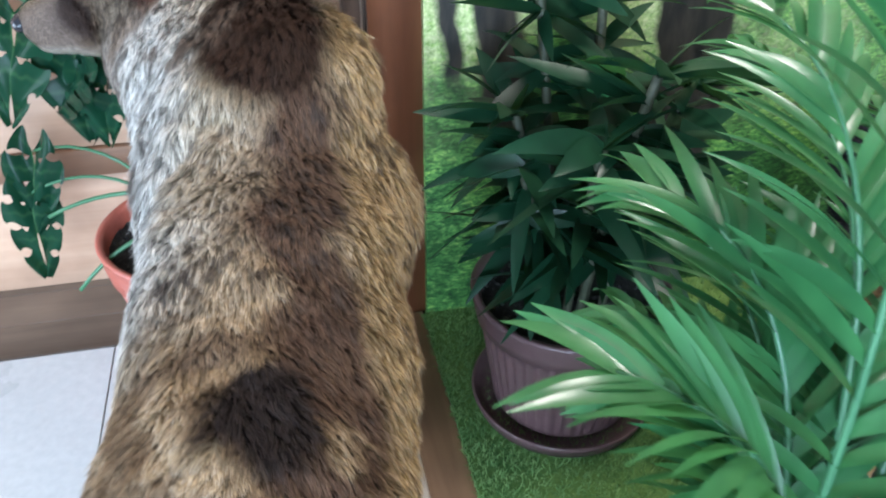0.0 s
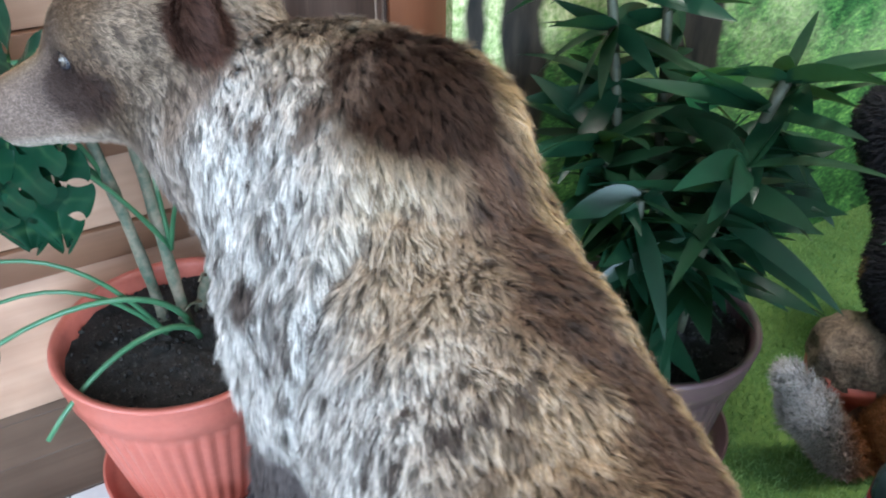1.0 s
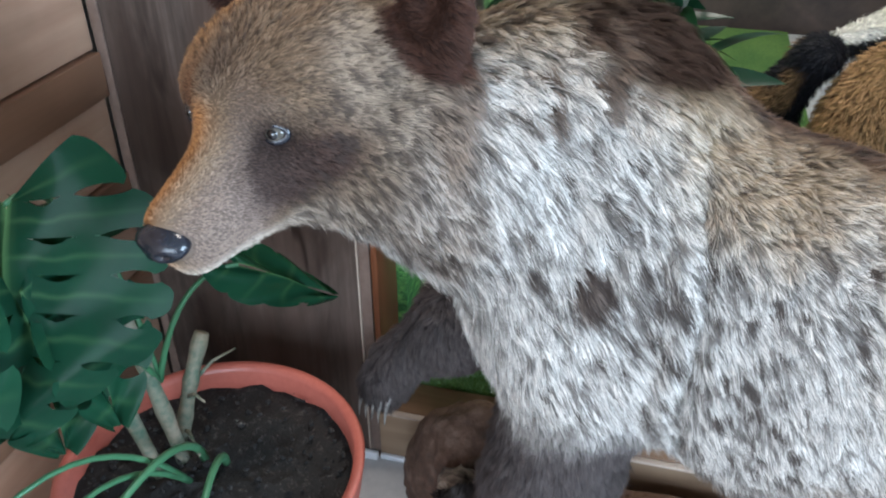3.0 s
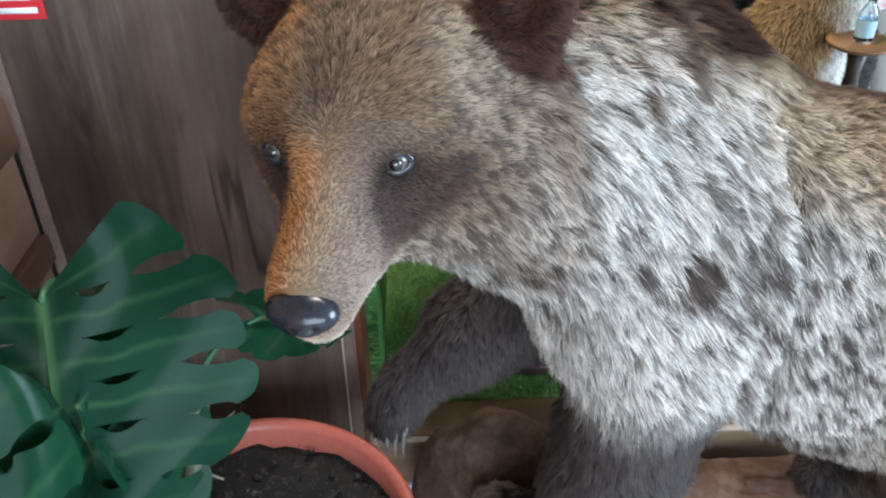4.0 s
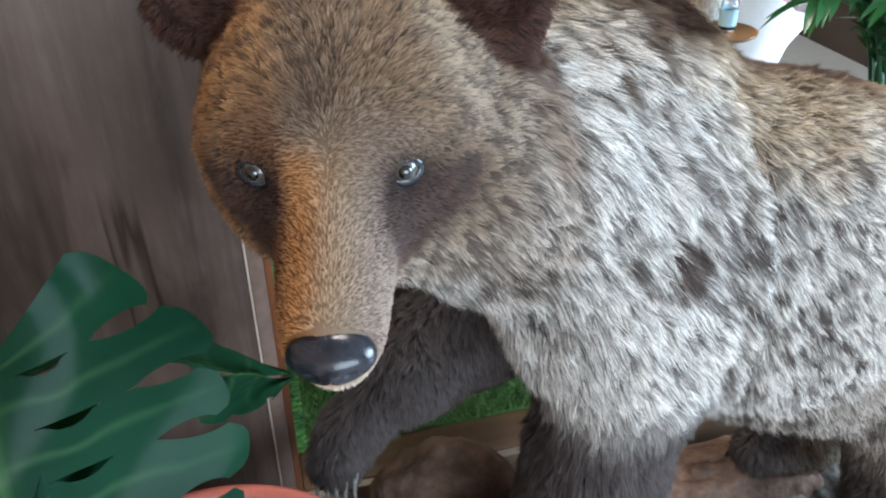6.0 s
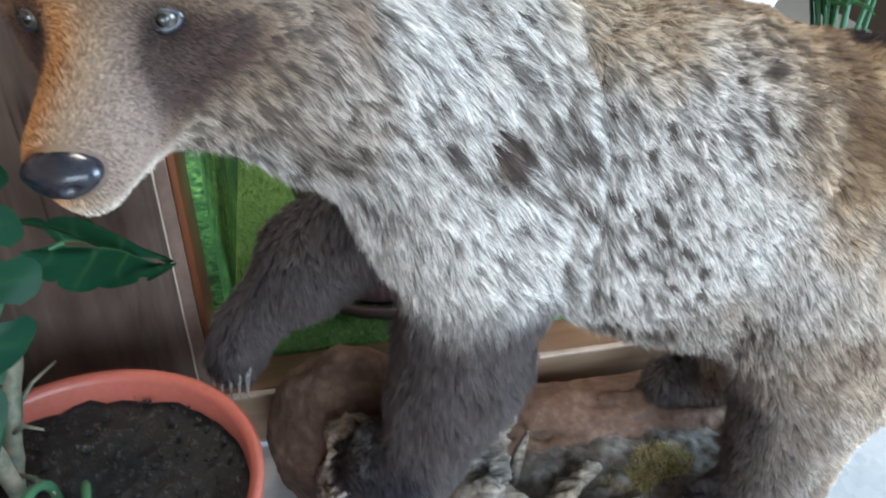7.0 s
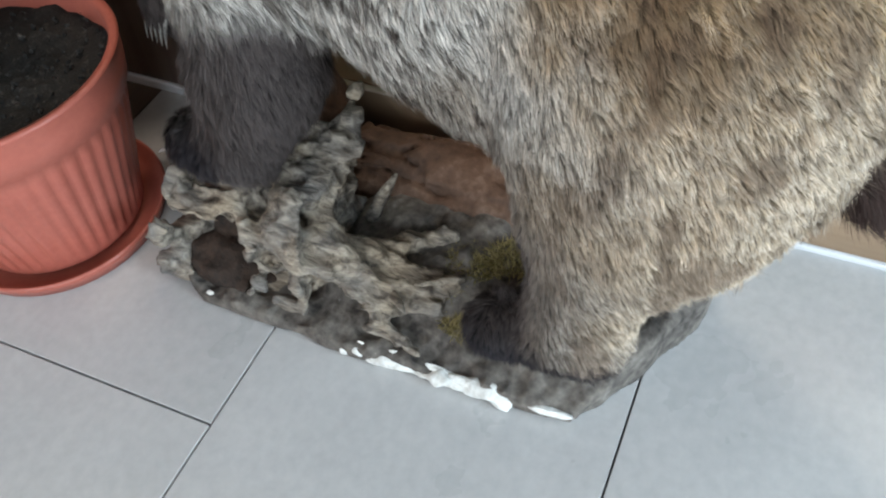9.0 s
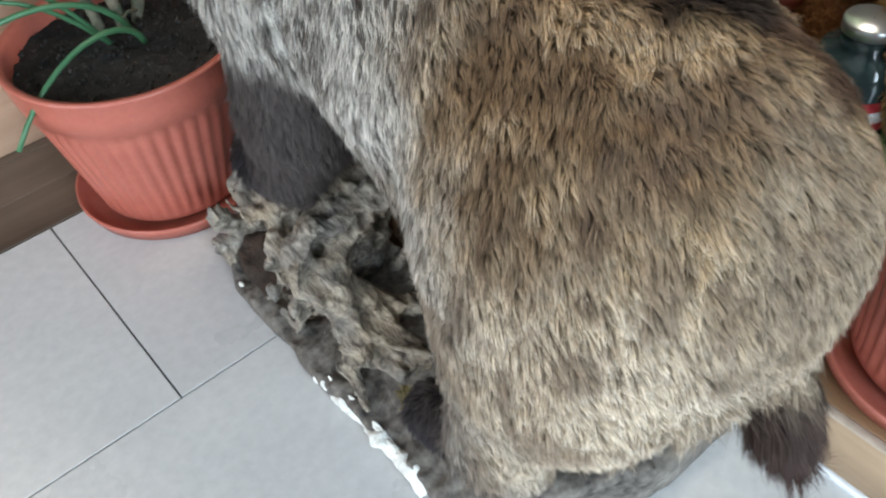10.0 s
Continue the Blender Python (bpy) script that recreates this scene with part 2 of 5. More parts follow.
M_white = plain("white_edge_strip", (0.75, 0.77, 0.8), 0.3)
M_peach = wood("peach_pine_board", (0.50, 0.29, 0.19), (0.70, 0.46, 0.33), "x", 1.0, 0.5)
M_brownb = wood("brown_pine_board", (0.17, 0.085, 0.05), (0.32, 0.17, 0.10), "x", 1.0, 0.5)
M_wall = speckled("warm_grey_plaster", [(0.3, (0.33, 0.30, 0.275)), (0.7, (0.41, 0.385, 0.36))], 2, 70, 0.85, 0.1)
M_darkwood = wood("dark_brown_board", (0.035, 0.022, 0.018), (0.08, 0.052, 0.042), "x", 1.0, 0.5)
M_carpet = speckled("green_grass_carpet_base", [(0.35, (0.04, 0.115, 0.025)), (0.65, (0.13, 0.23, 0.05))], 5, 90, 0.95, 0.5)
M_blade = leafy("artificial_grass_blade", (0.05, 0.16, 0.045), (0.21, 0.33, 0.11), 0.6, 0.3)
M_mural = mural_mat()
M_terra = speckled("terracotta_plastic", [(0.3, (0.34, 0.085, 0.060)), (0.7, (0.44, 0.125, 0.09))], 6, 90, 0.38, 0.04, 0.001)
M_mauve = speckled("brown_mauve_plastic", [(0.3, (0.085, 0.048, 0.05)), (0.7, (0.125, 0.073, 0.075))], 6, 90, 0.35, 0.04, 0.001)
M_soil = speckled("dark_potting_soil", [(0.36, (0.0035, 0.003, 0.0028)), (0.56, (0.011, 0.0098, 0.009)), (0.74, (0.12, 0.11, 0.10))], 60, 240, 0.9, 0.9, 0.006)
M_monstera = leafy("glossy_monstera_leaf", (0.003, 0.017, 0.010), (0.009, 0.044, 0.022), 0.22, 0.06, (0.10, 0.21, 0.08), 0.07)
M_stem = leafy("green_leaf_stalk", (0.03, 0.11, 0.05), (0.08, 0.22, 0.11), 0.35, 0.5)
M_cane = speckled("pale_grey_cane", [(0.36, (0.045, 0.085, 0.055)), (0.7, (0.25, 0.20, 0.145))], 22, 90, 0.7, 0.5, 0.004)
M_drac = leafy("dark_strap_leaf", (0.003, 0.014, 0.008), (0.012, 0.052, 0.024), 0.36, 0.25, None, 0.10)
M_palm = leafy("bright_palm_leaflet", (0.008, 0.055, 0.020), (0.060, 0.215, 0.075), 0.30, 0.6, None, 0.22)
M_fur = pelt_mat("bear_fur")
M_skin = pelt_mat("bear_underfur", 0.8)
M_nose = speckled("wet_black_nose", [(0.3, (0.005, 0.006, 0.010)), (0.7, (0.016, 0.019, 0.028))], 60, 160, 0.24, 0.35, 0.002)
M_eye = speckled("glass_eye_iris", [(0.35, (0.022, 0.018, 0.015)), (0.65, (0.085, 0.075, 0.06))], 50, 200, 0.05, 0.0)
M_pupil = plain("glass_eye_pupil", (0.004, 0.004, 0.005), 0.03, 0, 0.8)
M_claw = speckled("horn_claw", [(0.3, (0.10, 0.095, 0.09)), (0.7, (0.42, 0.40, 0.37))], 40, 160, 0.3, 0.1)
M_bark = speckled("red_brown_bark", [(0.3, (0.036, 0.018, 0.011)), (0.52, (0.105, 0.056, 0.035)), (0.75, (0.22, 0.145, 0.105))], 9, 55, 0.8, 0.8, 0.012)
M_drift = drift_mat()
M_ground = speckled("glued_earth_and_lichen", [(0.36, (0.022, 0.018, 0.016)), (0.47, (0.085, 0.073, 0.064)), (0.58, (0.15, 0.132, 0.115)), (0.72, (0.27, 0.245, 0.215))], 9, 60, 0.9, 0.8, 0.008)
M_rot = speckled("rotten_brown_heartwood", [(0.34, (0.008, 0.006, 0.005)), (0.6, (0.045, 0.025, 0.016))], 20, 90, 0.95, 0.9, 0.008)
M_plaster = speckled("chipped_white_plaster", [(0.35, (0.55, 0.54, 0.50)), (0.6, (0.85, 0.85, 0.83))], 20, 120, 0.85, 0.6, 0.006)
M_moss = leafy("dry_moss", (0.15, 0.11, 0.04), (0.44, 0.35, 0.17), 0.9, 0.2)

# ---- building helpers ----
def mesh_ob(name, bm, material, smooth=True):
    me = bpy.data.meshes.new(name)
    bm.to_mesh(me)
    bm.free()
    for m in material if isinstance(material, (list, tuple)) else [material]:
        me.materials.append(m)
    if smooth:
        me.shade_smooth()
    return new(name, me)


def part(name, bm, material, parent, label="", smooth=True):
    ob = mesh_ob(name, bm, material, smooth)
    ob.parent = parent
    return tagged(ob, label) if label else ob


def thing(name, place, label, category, group="", kind=""):
    e = new(name)
    e.location = place
    e.empty_display_size = 0.05
    return tagged(e, label, category, group, kind)


def box_bm(lo, hi, bevel=0.0):
    bm = bmesh.new()
    bmesh.ops.create_cube(bm, size=1.0)
    for v in bm.verts:
        v.co = Vector([lo[i] + (v.co[i] + 0.5) * (hi[i] - lo[i]) for i in range(3)])
    if bevel:
        bmesh.ops.bevel(bm, geom=bm.edges[:], offset=bevel, segments=2, affect="EDGES", profile=0.5)
    return bm


def structure(name, lo, hi, material, label, category="wall", bevel=0.0):
    return tagged(mesh_ob(name, box_bm(lo, hi, bevel), material, bevel > 0), label, category, "", "structure")


def lathe_bm(profile, seg=64, wave=None):
    """Turns a profile of (r, z) about z; wave(r, z, a) may change r."""
    bm = bmesh.new()
    rings = []
    for r, z in profile:
        rings.append([bm.verts.new(((wave(r, z, 2 * math.pi * k / seg) if wave else r) * math.cos(2 * math.pi * k / seg),
                                    (wave(r, z, 2 * math.pi * k / seg) if wave else r) * math.sin(2 * math.pi * k / seg), z)) for k in range(seg)])
    for a, b in zip(rings, rings[1:]):
        for k in range(seg):
            bm.faces.new((a[k], a[(k + 1) % seg], b[(k + 1) % seg], b[k]))
    return bm


def tube_bm(points, radii, seg=8, bm=None):
    """A tapered tube along points."""
    bm = bm or bmesh.new()
    pts = [Vector(p) for p in points]
    side = Vector((0.31, 0.77, 0.55))
    rings = []
    for i, p in enumerate(pts):
        d = (pts[min(i + 1, len(pts) - 1)] - pts[max(i - 1, 0)]).normalized()
        u = d.cross(side).normalized()
        w = d.cross(u)
        r = radii[i] if hasattr(radii, "__len__") else radii
        rings.append([bm.verts.new(p + r * (u * math.cos(2 * math.pi * k / seg) + w * math.sin(2 * math.pi * k / seg))) for k in range(seg)])
    for a, b in zip(rings, rings[1:]):
        for k in range(seg):
            bm.faces.new((a[k], a[(k + 1) % seg], b[(k + 1) % seg], b[k]))
    bm.faces.new(rings[0][::-1]), bm.faces.new(rings[-1])
    return bm


def bezier(a, b, c, d, n=12):
    a, b, c, d = map(Vector, (a, b, c, d))
    return [a * (1 - t) ** 3 + b * 3 * t * (1 - t) ** 2 + c * 3 * t * t * (1 - t) + d * t ** 3 for t in [i / (n - 1) for i in range(n)]]


def hash3(i, j, k, seed=0):
    h = (i.astype(np.int64) * 374761393 + j.astype(np.int64) * 668265263 + k.astype(np.int64) * 2147483647 + seed * 974711) & 0xFFFFFFFF
    h = ((h ^ (h >> 13)) * 1274126177) & 0xFFFFFFFF
    return ((h ^ (h >> 16)) & 0xFFFF) / 65535.0


def vnoise(p, scale, seed=0):
    """Smooth noise from 0 to 1 at many points at once."""
    q = np.asarray(p) * scale
    i = np.floor(q).astype(np.int64)
    f = q - i
    f = f * f * (3 - 2 * f)
    out = 0
    for dx in (0, 1):
        for dy in (0, 1):
            for dz in (0, 1):
                w = np.abs(1 - dx - f[:, 0]) * np.abs(1 - dy - f[:, 1]) * np.abs(1 - dz - f[:, 2])
                out = out + w * hash3(i[:, 0] + dx, i[:, 1] + dy, i[:, 2] + dz, seed)
    return out


def cells(p, scale, seed=0):
    """Jittered cells: distance to the nearest seed point, in cells, and a random number that names the cell."""
    q = np.asarray(p) * scale
    i = np.floor(q).astype(np.int64)
    best, name = np.full(len(q), 9.0), np.zeros(len(q))
    for dx in (-1, 0, 1):
        for dy in (-1, 0, 1):
            for dz in (-1, 0, 1):
                a, b, c = i[:, 0] + dx, i[:, 1] + dy, i[:, 2] + dz
                h = [hash3(a, b, c, seed + k) for k in range(3)]
                d = (a + h[0] - q[:, 0]) ** 2 + (b + h[1] - q[:, 1]) ** 2 + (c + h[2] - q[:, 2]) ** 2
                hit = d < best
                best = np.where(hit, d, best)
                name = np.where(hit, np.floor(h[0] * 65535) + 65536.0 * np.floor(h[1] * 65535), name)
    return np.sqrt(best), name


def fractal(p, scale, octaves=3, seed=0):
    s, a, t = 0, 1.0, 0
    for o in range(octaves):
        s, t = s + a * vnoise(p, scale * 2 ** o, seed + o), t + a
        a *= 0.5
    return s / t


def shell(field, lo, hi, step):
    """The surface field(p) = 0 inside a box, as vertices and quads (a surface net)."""
    n = [int(math.ceil((b - a) / step)) + 1 for a, b in zip(lo, hi)]
    ax = [lo[i] + step * np.arange(n[i]) for i in range(3)]
    g = np.stack(np.meshgrid(*ax, indexing="ij"), -1)
    val = field(g.reshape(-1, 3)).reshape(n)
    neg = val < 0
    c = np.zeros([k - 1 for k in n], int)
    for dx in (0, 1):
        for dy in (0, 1):
            for dz in (0, 1):
                c += neg[dx:n[0] - 1 + dx, dy:n[1] - 1 + dy, dz:n[2] - 1 + dz]
    live = (c > 0) & (c < 8)
    ids = -np.ones(live.shape, int)
    cells = np.argwhere(live)
    ids[live] = np.arange(len(cells))
    acc, cnt = np.zeros((len(cells), 3)), np.zeros(len(cells))
    corner = [(dx, dy, dz) for dx in (0, 1) for dy in (0, 1) for dz in (0, 1)]
    cv = {k: val[cells[:, 0] + k[0], cells[:, 1] + k[1], cells[:, 2] + k[2]] for k in corner}
    for a in corner:
        for axis in range(3):
            if a[axis] == 0:
                b = tuple(1 if i == axis else a[i] for i in range(3))
                hit = (cv[a] < 0) != (cv[b] < 0)
                t = cv[a][hit] / (cv[a][hit] - cv[b][hit])
                p = np.tile(np.array(a, float), (hit.sum(), 1))
                p[:, axis] = t
                acc[hit] += p
                cnt[hit] += 1
    verts = np.array(lo) + step * (cells + acc / cnt[:, None])
    quads = []
    for axis in range(3):
        u, w = (axis + 1) % 3, (axis + 2) % 3
        a = [slice(None)] * 3
        b = [slice(None)] * 3
        a[axis], b[axis] = slice(0, n[axis] - 1), slice(1, n[axis])
        cross = neg[tuple(a)] != neg[tuple(b)]
        e = np.argwhere(cross)
        e = e[(e[:, u] > 0) & (e[:, w] > 0) & (e[:, u] < n[u] - 1) & (e[:, w] < n[w] - 1)]
        flip = neg[tuple(e.T)]
        q = []
        for du, dw in ((-1, -1), (0, -1), (0, 0), (-1, 0)):
            k = e.copy()
            k[:, u] += du
            k[:, w] += dw
            q.append(ids[tuple(k.T)])
        q = np.stack(q, 1)
        q[~flip] = q[~flip][:, ::-1]
        quads.append(q)
    return verts, np.concatenate(quads)


def smin(a, b, k):
    h = np.clip(0.5 + 0.5 * (b - a) / k, 0, 1)
    return b * (1 - h) + a * h - k * h * (1 - h)


def ball(p, c, r, turn=None):
    """Distance to an ellipsoid, about right near its surface."""
    q = p - np.array(c)
    if turn is not None:
        q = q @ np.array(turn)
    r = np.array(r, float)
    k0, k1 = np.linalg.norm(q / r, axis=1), np.linalg.norm(q / r ** 2, axis=1) + 1e-9
    return k0 * (k0 - 1) / k1


def cone(p, a, b, ra, rb):
    a, b = np.array(a, float), np.array(b, float)
    t = np.clip(((p - a) @ (b - a)) / ((b - a) @ (b - a)), 0, 1)
    return np.linalg.norm(p - a - t[:, None] * (b - a), axis=1) - (ra + (rb - ra) * t)


def raw_mesh(name, verts, faces, mats, face_mat=None, attr=None, smooth=True):
    """A mesh from arrays: faces is a list of (m, k) arrays of k-sided faces."""
    me = bpy.data.meshes.new(name)
    me.vertices.add(len(verts))
    me.vertices.foreach_set("co", np.asarray(verts, np.float32).ravel())
    loops = np.concatenate([f.ravel() for f in faces])
    sizes = np.concatenate([np.full(len(f), f.shape[1]) for f in faces])
    me.loops.add(len(loops))
    me.loops.foreach_set("vertex_index", loops.astype(np.int32))
    me.polygons.add(len(sizes))
    me.polygons.foreach_set("loop_start", np.concatenate([[0], np.cumsum(sizes)[:-1]]).astype(np.int32))
    for m in mats:
        me.materials.append(m)
    if face_mat is not None:
        me.polygons.foreach_set("material_index", face_mat.astype(np.int32))
    me.polygons.foreach_set("use_smooth", np.full(len(sizes), smooth))
    if attr is not None:
        ca = me.color_attributes.new("pelt", "FLOAT_COLOR", "POINT")
        ca.data.foreach_set("color", np.concatenate([attr, np.ones((len(attr), 1))], 1).astype(np.float32).ravel())
    me.update(calc_edges=True)
    me.validate()
    return me


def fur_strands(roots, normals, comb, length, width, rng, lift=0.45, curl=0.25):
    """Tapered hairs: five points and two faces each. Returns vertices, quads, triangles."""
    n = len(roots)
    tang = comb - (comb * normals).sum(1)[:, None] * normals
    tang /= np.linalg.norm(tang, axis=1)[:, None] + 1e-9
    jit = rng.normal(0, curl, (n, 3))
    d0 = normals * lift * 1.6 + tang + jit
    d0 /= np.linalg.norm(d0, axis=1)[:, None]
    d1 = normals * lift * 0.7 + tang + jit * 1.2 + np.array([0, 0, -0.15])
    d1 /= np.linalg.norm(d1, axis=1)[:, None]
    L, W = length[:, None], width[:, None]
    side = np.cross(d0, normals) + rng.normal(0, 0.25, (n, 3))
    side /= np.linalg.norm(side, axis=1)[:, None] + 1e-9
    mid = roots + d0 * L * 0.5
    tip = mid + d1 * L * 0.5
    v = np.stack([roots - side * W, roots + side * W, mid - side * W * 0.8, mid + side * W * 0.8, tip], 1).reshape(-1, 3)
    b = 5 * np.arange(n)[:, None]
    return v, b + np.array([[0, 1, 3, 2]]), b + np.array([[2, 3, 4]])


def sample_faces(verts, quads, n, rng, weight=None):
    tri = np.concatenate([quads[:, [0, 1, 2]], quads[:, [0, 2, 3]]])
    a, b, c = verts[tri[:, 0]], verts[tri[:, 1]], verts[tri[:, 2]]
    area = np.linalg.norm(np.cross(b - a, c - a), axis=1)
    if weight is not None:
        area = area * weight((a + b + c) / 3)
    pick = rng.choice(len(tri), n, p=area / area.sum())
    u, w = rng.random(n), rng.random(n)
    flip = u + w > 1
    u[flip], w[flip] = 1 - u[flip], 1 - w[flip]
    return a[pick] + u[:, None] * (b - a)[pick] + w[:, None] * (c - a)[pick]


def slope(field, p, e=0.004):
    g = np.stack([field(p + d) - field(p - d) for d in np.eye(3) * e], 1)
    return g / (np.linalg.norm(g, axis=1)[:, None] + 1e-9)

# ---- the room ----
LEDGE, STEP = 0.186, 0.135          # front plane and height of the raised display
MURAL_Y, PANEL_Y = 1.60, 1.635
structure("ground", (-6, -5, -0.12), (6, 7, -0.012), M_grout, "dark grout bed under the floor tiles", "floor")
structure("platform", (LEDGE + 0.012, -2.9, 0.0), (2.95, MURAL_Y, STEP - 0.012), M_darkwood, "raised wooden display platform", "platform")
structure("skirting", (LEDGE, -2.9, 0.014), (LEDGE + 0.012, PANEL_Y, STEP - 0.006), M_skirt, "pale oak board along the platform front", "skirting", 0.002)
structure("trim", (LEDGE - 0.006, -2.9, 0.0), (LEDGE + 0.010, PANEL_Y, 0.013), M_white, "white plastic strip at the foot of the platform", "trim", 0.002)
structure("trim_nosing", (LEDGE - 0.003, -2.9, STEP - 0.004), (LEDGE + 0.012, PANEL_Y - 0.016, STEP + 0.001), M_nosing, "pale edge strip on the platform's nosing", "trim", 0.0015)
structure("trim_wall_foot", (LEDGE - 0.014, PANEL_Y + 0.004, 0.0), (LEDGE - 0.002, 2.11, 0.022), M_white, "white plastic strip at the foot of the panel", "trim", 0.003)
structure("wall_mural", (0.30, MURAL_Y, 0.0), (3.0, MURAL_Y + 0.08, 3.0), M_mural, "wall papered with a printed sunlit woodland")
structure("wall_panel", (LEDGE, PANEL_Y, 0.0), (0.30, 2.11, 3.0), M_panel, "partition clad in dark walnut laminate")
# partition's end face; the orange light on it is put into its red-brown
structure("wall_panel_end", (LEDGE + 0.004, PANEL_Y - 0.014, STEP + 0.001), (0.302, PANEL_Y - 0.001, 3.0), M_post, "wooden end board of the partition, red-brown with orange light in its colour", "trim", 0.002)
structure("trim_panel_edge", (LEDGE - 0.004, PANEL_Y - 0.002, 0.024), (LEDGE - 0.0005, PANEL_Y + 0.020, 3.0), M_trim, "walnut corner strip on the panel's edge", "trim", 0.0015)
structure("trim_panel_back", (LEDGE - 0.005, 2.095, 0.024), (LEDGE - 0.0005, 2.115, 3.0), M_trim, "walnut corner strip on the panel's far edge", "trim", 0.0015)
structure("wall_east", (3.0, -3.0, 0.0), (3.12, MURAL_Y + 0.08, 3.0), M_darkwood, "dark brown boarded wall")
structure("wall_north", (-4.1, 2.5, 0.0), (3.1, 2.62, 3.0), M_wall, "warm plastered wall")
structure("ceiling", (-4.1, -3.1, 3.0), (3.12, 2.62, 3.1), M_wall, "plain plastered ceiling", "ceiling")
for nm, lo, hi in (("wall_west_low", (-4.1, -3, 0), (-4.0, 2.5, 0.5)), ("wall_west_high", (-4.1, -3, 2.6), (-4.0, 2.5, 3.0)), ("wall_west_a", (-4.1, -3, 0.5), (-4.0, -1.25, 2.6)),
                   ("wall_west_b", (-4.1, 2.45, 0.5), (-4.0, 2.5, 2.6)), ("wall_south_low", (-4.0, -3.1, 0), (3.12, -3.0, 0.75)), ("wall_south_high", (-4.0, -3.1, 2.55), (3.12, -3.0, 3.0)),
                   ("wall_south_a", (-4.0, -3.1, 0.75), (-2.05, -3.0, 2.55)), ("wall_south_b", (0.45, -3.1, 0.75), (3.12, -3.0, 2.55))):
    structure(nm, lo, hi, M_wall, "plain plastered wall with a window opening")

structure("trim_panel_line", (LEDGE - 0.0052, PANEL_Y + 0.0205, 0.024), (LEDGE - 0.0005, PANEL_Y + 0.0235, 3.0), M_nosing, "thin pale bead beside the corner strip", "trim")
structure("floor_rear", (LEDGE + 0.105, -2.9, STEP - 0.0115), (2.95, 0.618, STEP + 0.002), M_tile, "grey floor covering on the platform's far part", "floor")
structure("wall_low_partition", (1.25, -0.92, STEP + 0.002), (2.95, -0.83, 1.5), M_darkwood, "dark brown boarded partition", "wall")
# unseen fitting, added to house the warm spot
spot = thing("added_ceiling_light", (0.95, 1.05, 3.0), "round white ceiling light added over the display, out of view", "ceiling light")
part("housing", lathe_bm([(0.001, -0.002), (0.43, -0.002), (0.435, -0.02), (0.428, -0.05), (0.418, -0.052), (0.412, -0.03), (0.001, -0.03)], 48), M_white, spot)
carpet = structure("carpet", (LEDGE + 0.105, 0.62, STEP), (2.95, MURAL_Y, STEP + 0.010), M_carpet, "green artificial grass carpet", "carpet")
# a broad brown plank borders the carpet along the nosing
borders = tagged(new("border"), "brown laminate planks bordering the grass carpet", "trim", "", "structure")
for y0, y1 in ((-2.9, -0.62), (-0.618, 0.74), (0.742, PANEL_Y - 0.016)):
    part("plank", box_bm((LEDGE + 0.0125, y0, STEP - 0.0115), (LEDGE + 0.104, y1, STEP + 0.003), 0.0015), M_border, borders)
rng = np.random.default_rng(5)
n = 42000
bp = np.stack([LEDGE + 0.10 + (1.75) * rng.random(n) ** 1.25, 0.63 + 0.965 * rng.random(n), np.full(n, STEP + 0.009)], 1)
bv, bq, bt = fur_strands(bp, np.tile([0, 0, 1.0], (n, 1)), rng.normal(0, 1, (n, 3)), 0.012 + 0.010 * rng.random(n), np.full(n, 0.0011), rng, 0.9, 0.3)
tagged(new("grass_blades", raw_mesh("grass_blades", bv, [bq, bt], [M_blade])), "short blades of green artificial grass", "grass", "", "stuff")

# ---- the boarded bench front behind the potted plant ----
bench = thing("wood_cladding", (-1.5, 2.12, 0), "peach pine boards with brown battens on the far wall", "cladding", "", "structure")
z, rows = 0.0, ((0.35, 1), (0.082, 0), (0.165, 1), (0.052, 0), (0.15, 1), (0.085, 0), (0.17, 1), (0.07, 0), (0.30, 1), (0.08, 0), (0.30, 1), (0.08, 0), (0.30, 1), (0.08, 0), (0.28, 1), (0.08, 0), (0.3, 1))
for h, pale in rows:
    for x0, x1 in ((-2.4, -0.62), (-0.617, 1.68)):
        b = part("board", box_bm((x0, 0.0 if pale else -0.012, z + 0.002), (x1, 0.03, min(z + h, 2.99) - 0.002), 0.002), M_peach if pale else M_brownb, bench)
    z += h

# ---- flower pots ----
def ribbed(depth, count, z0, z1):
    def wave(r, z, a):
        if z0 < z < z1:
            return r - depth * (0.5 + 0.5 * math.cos(count * a)) ** 2
        return r
    return wave


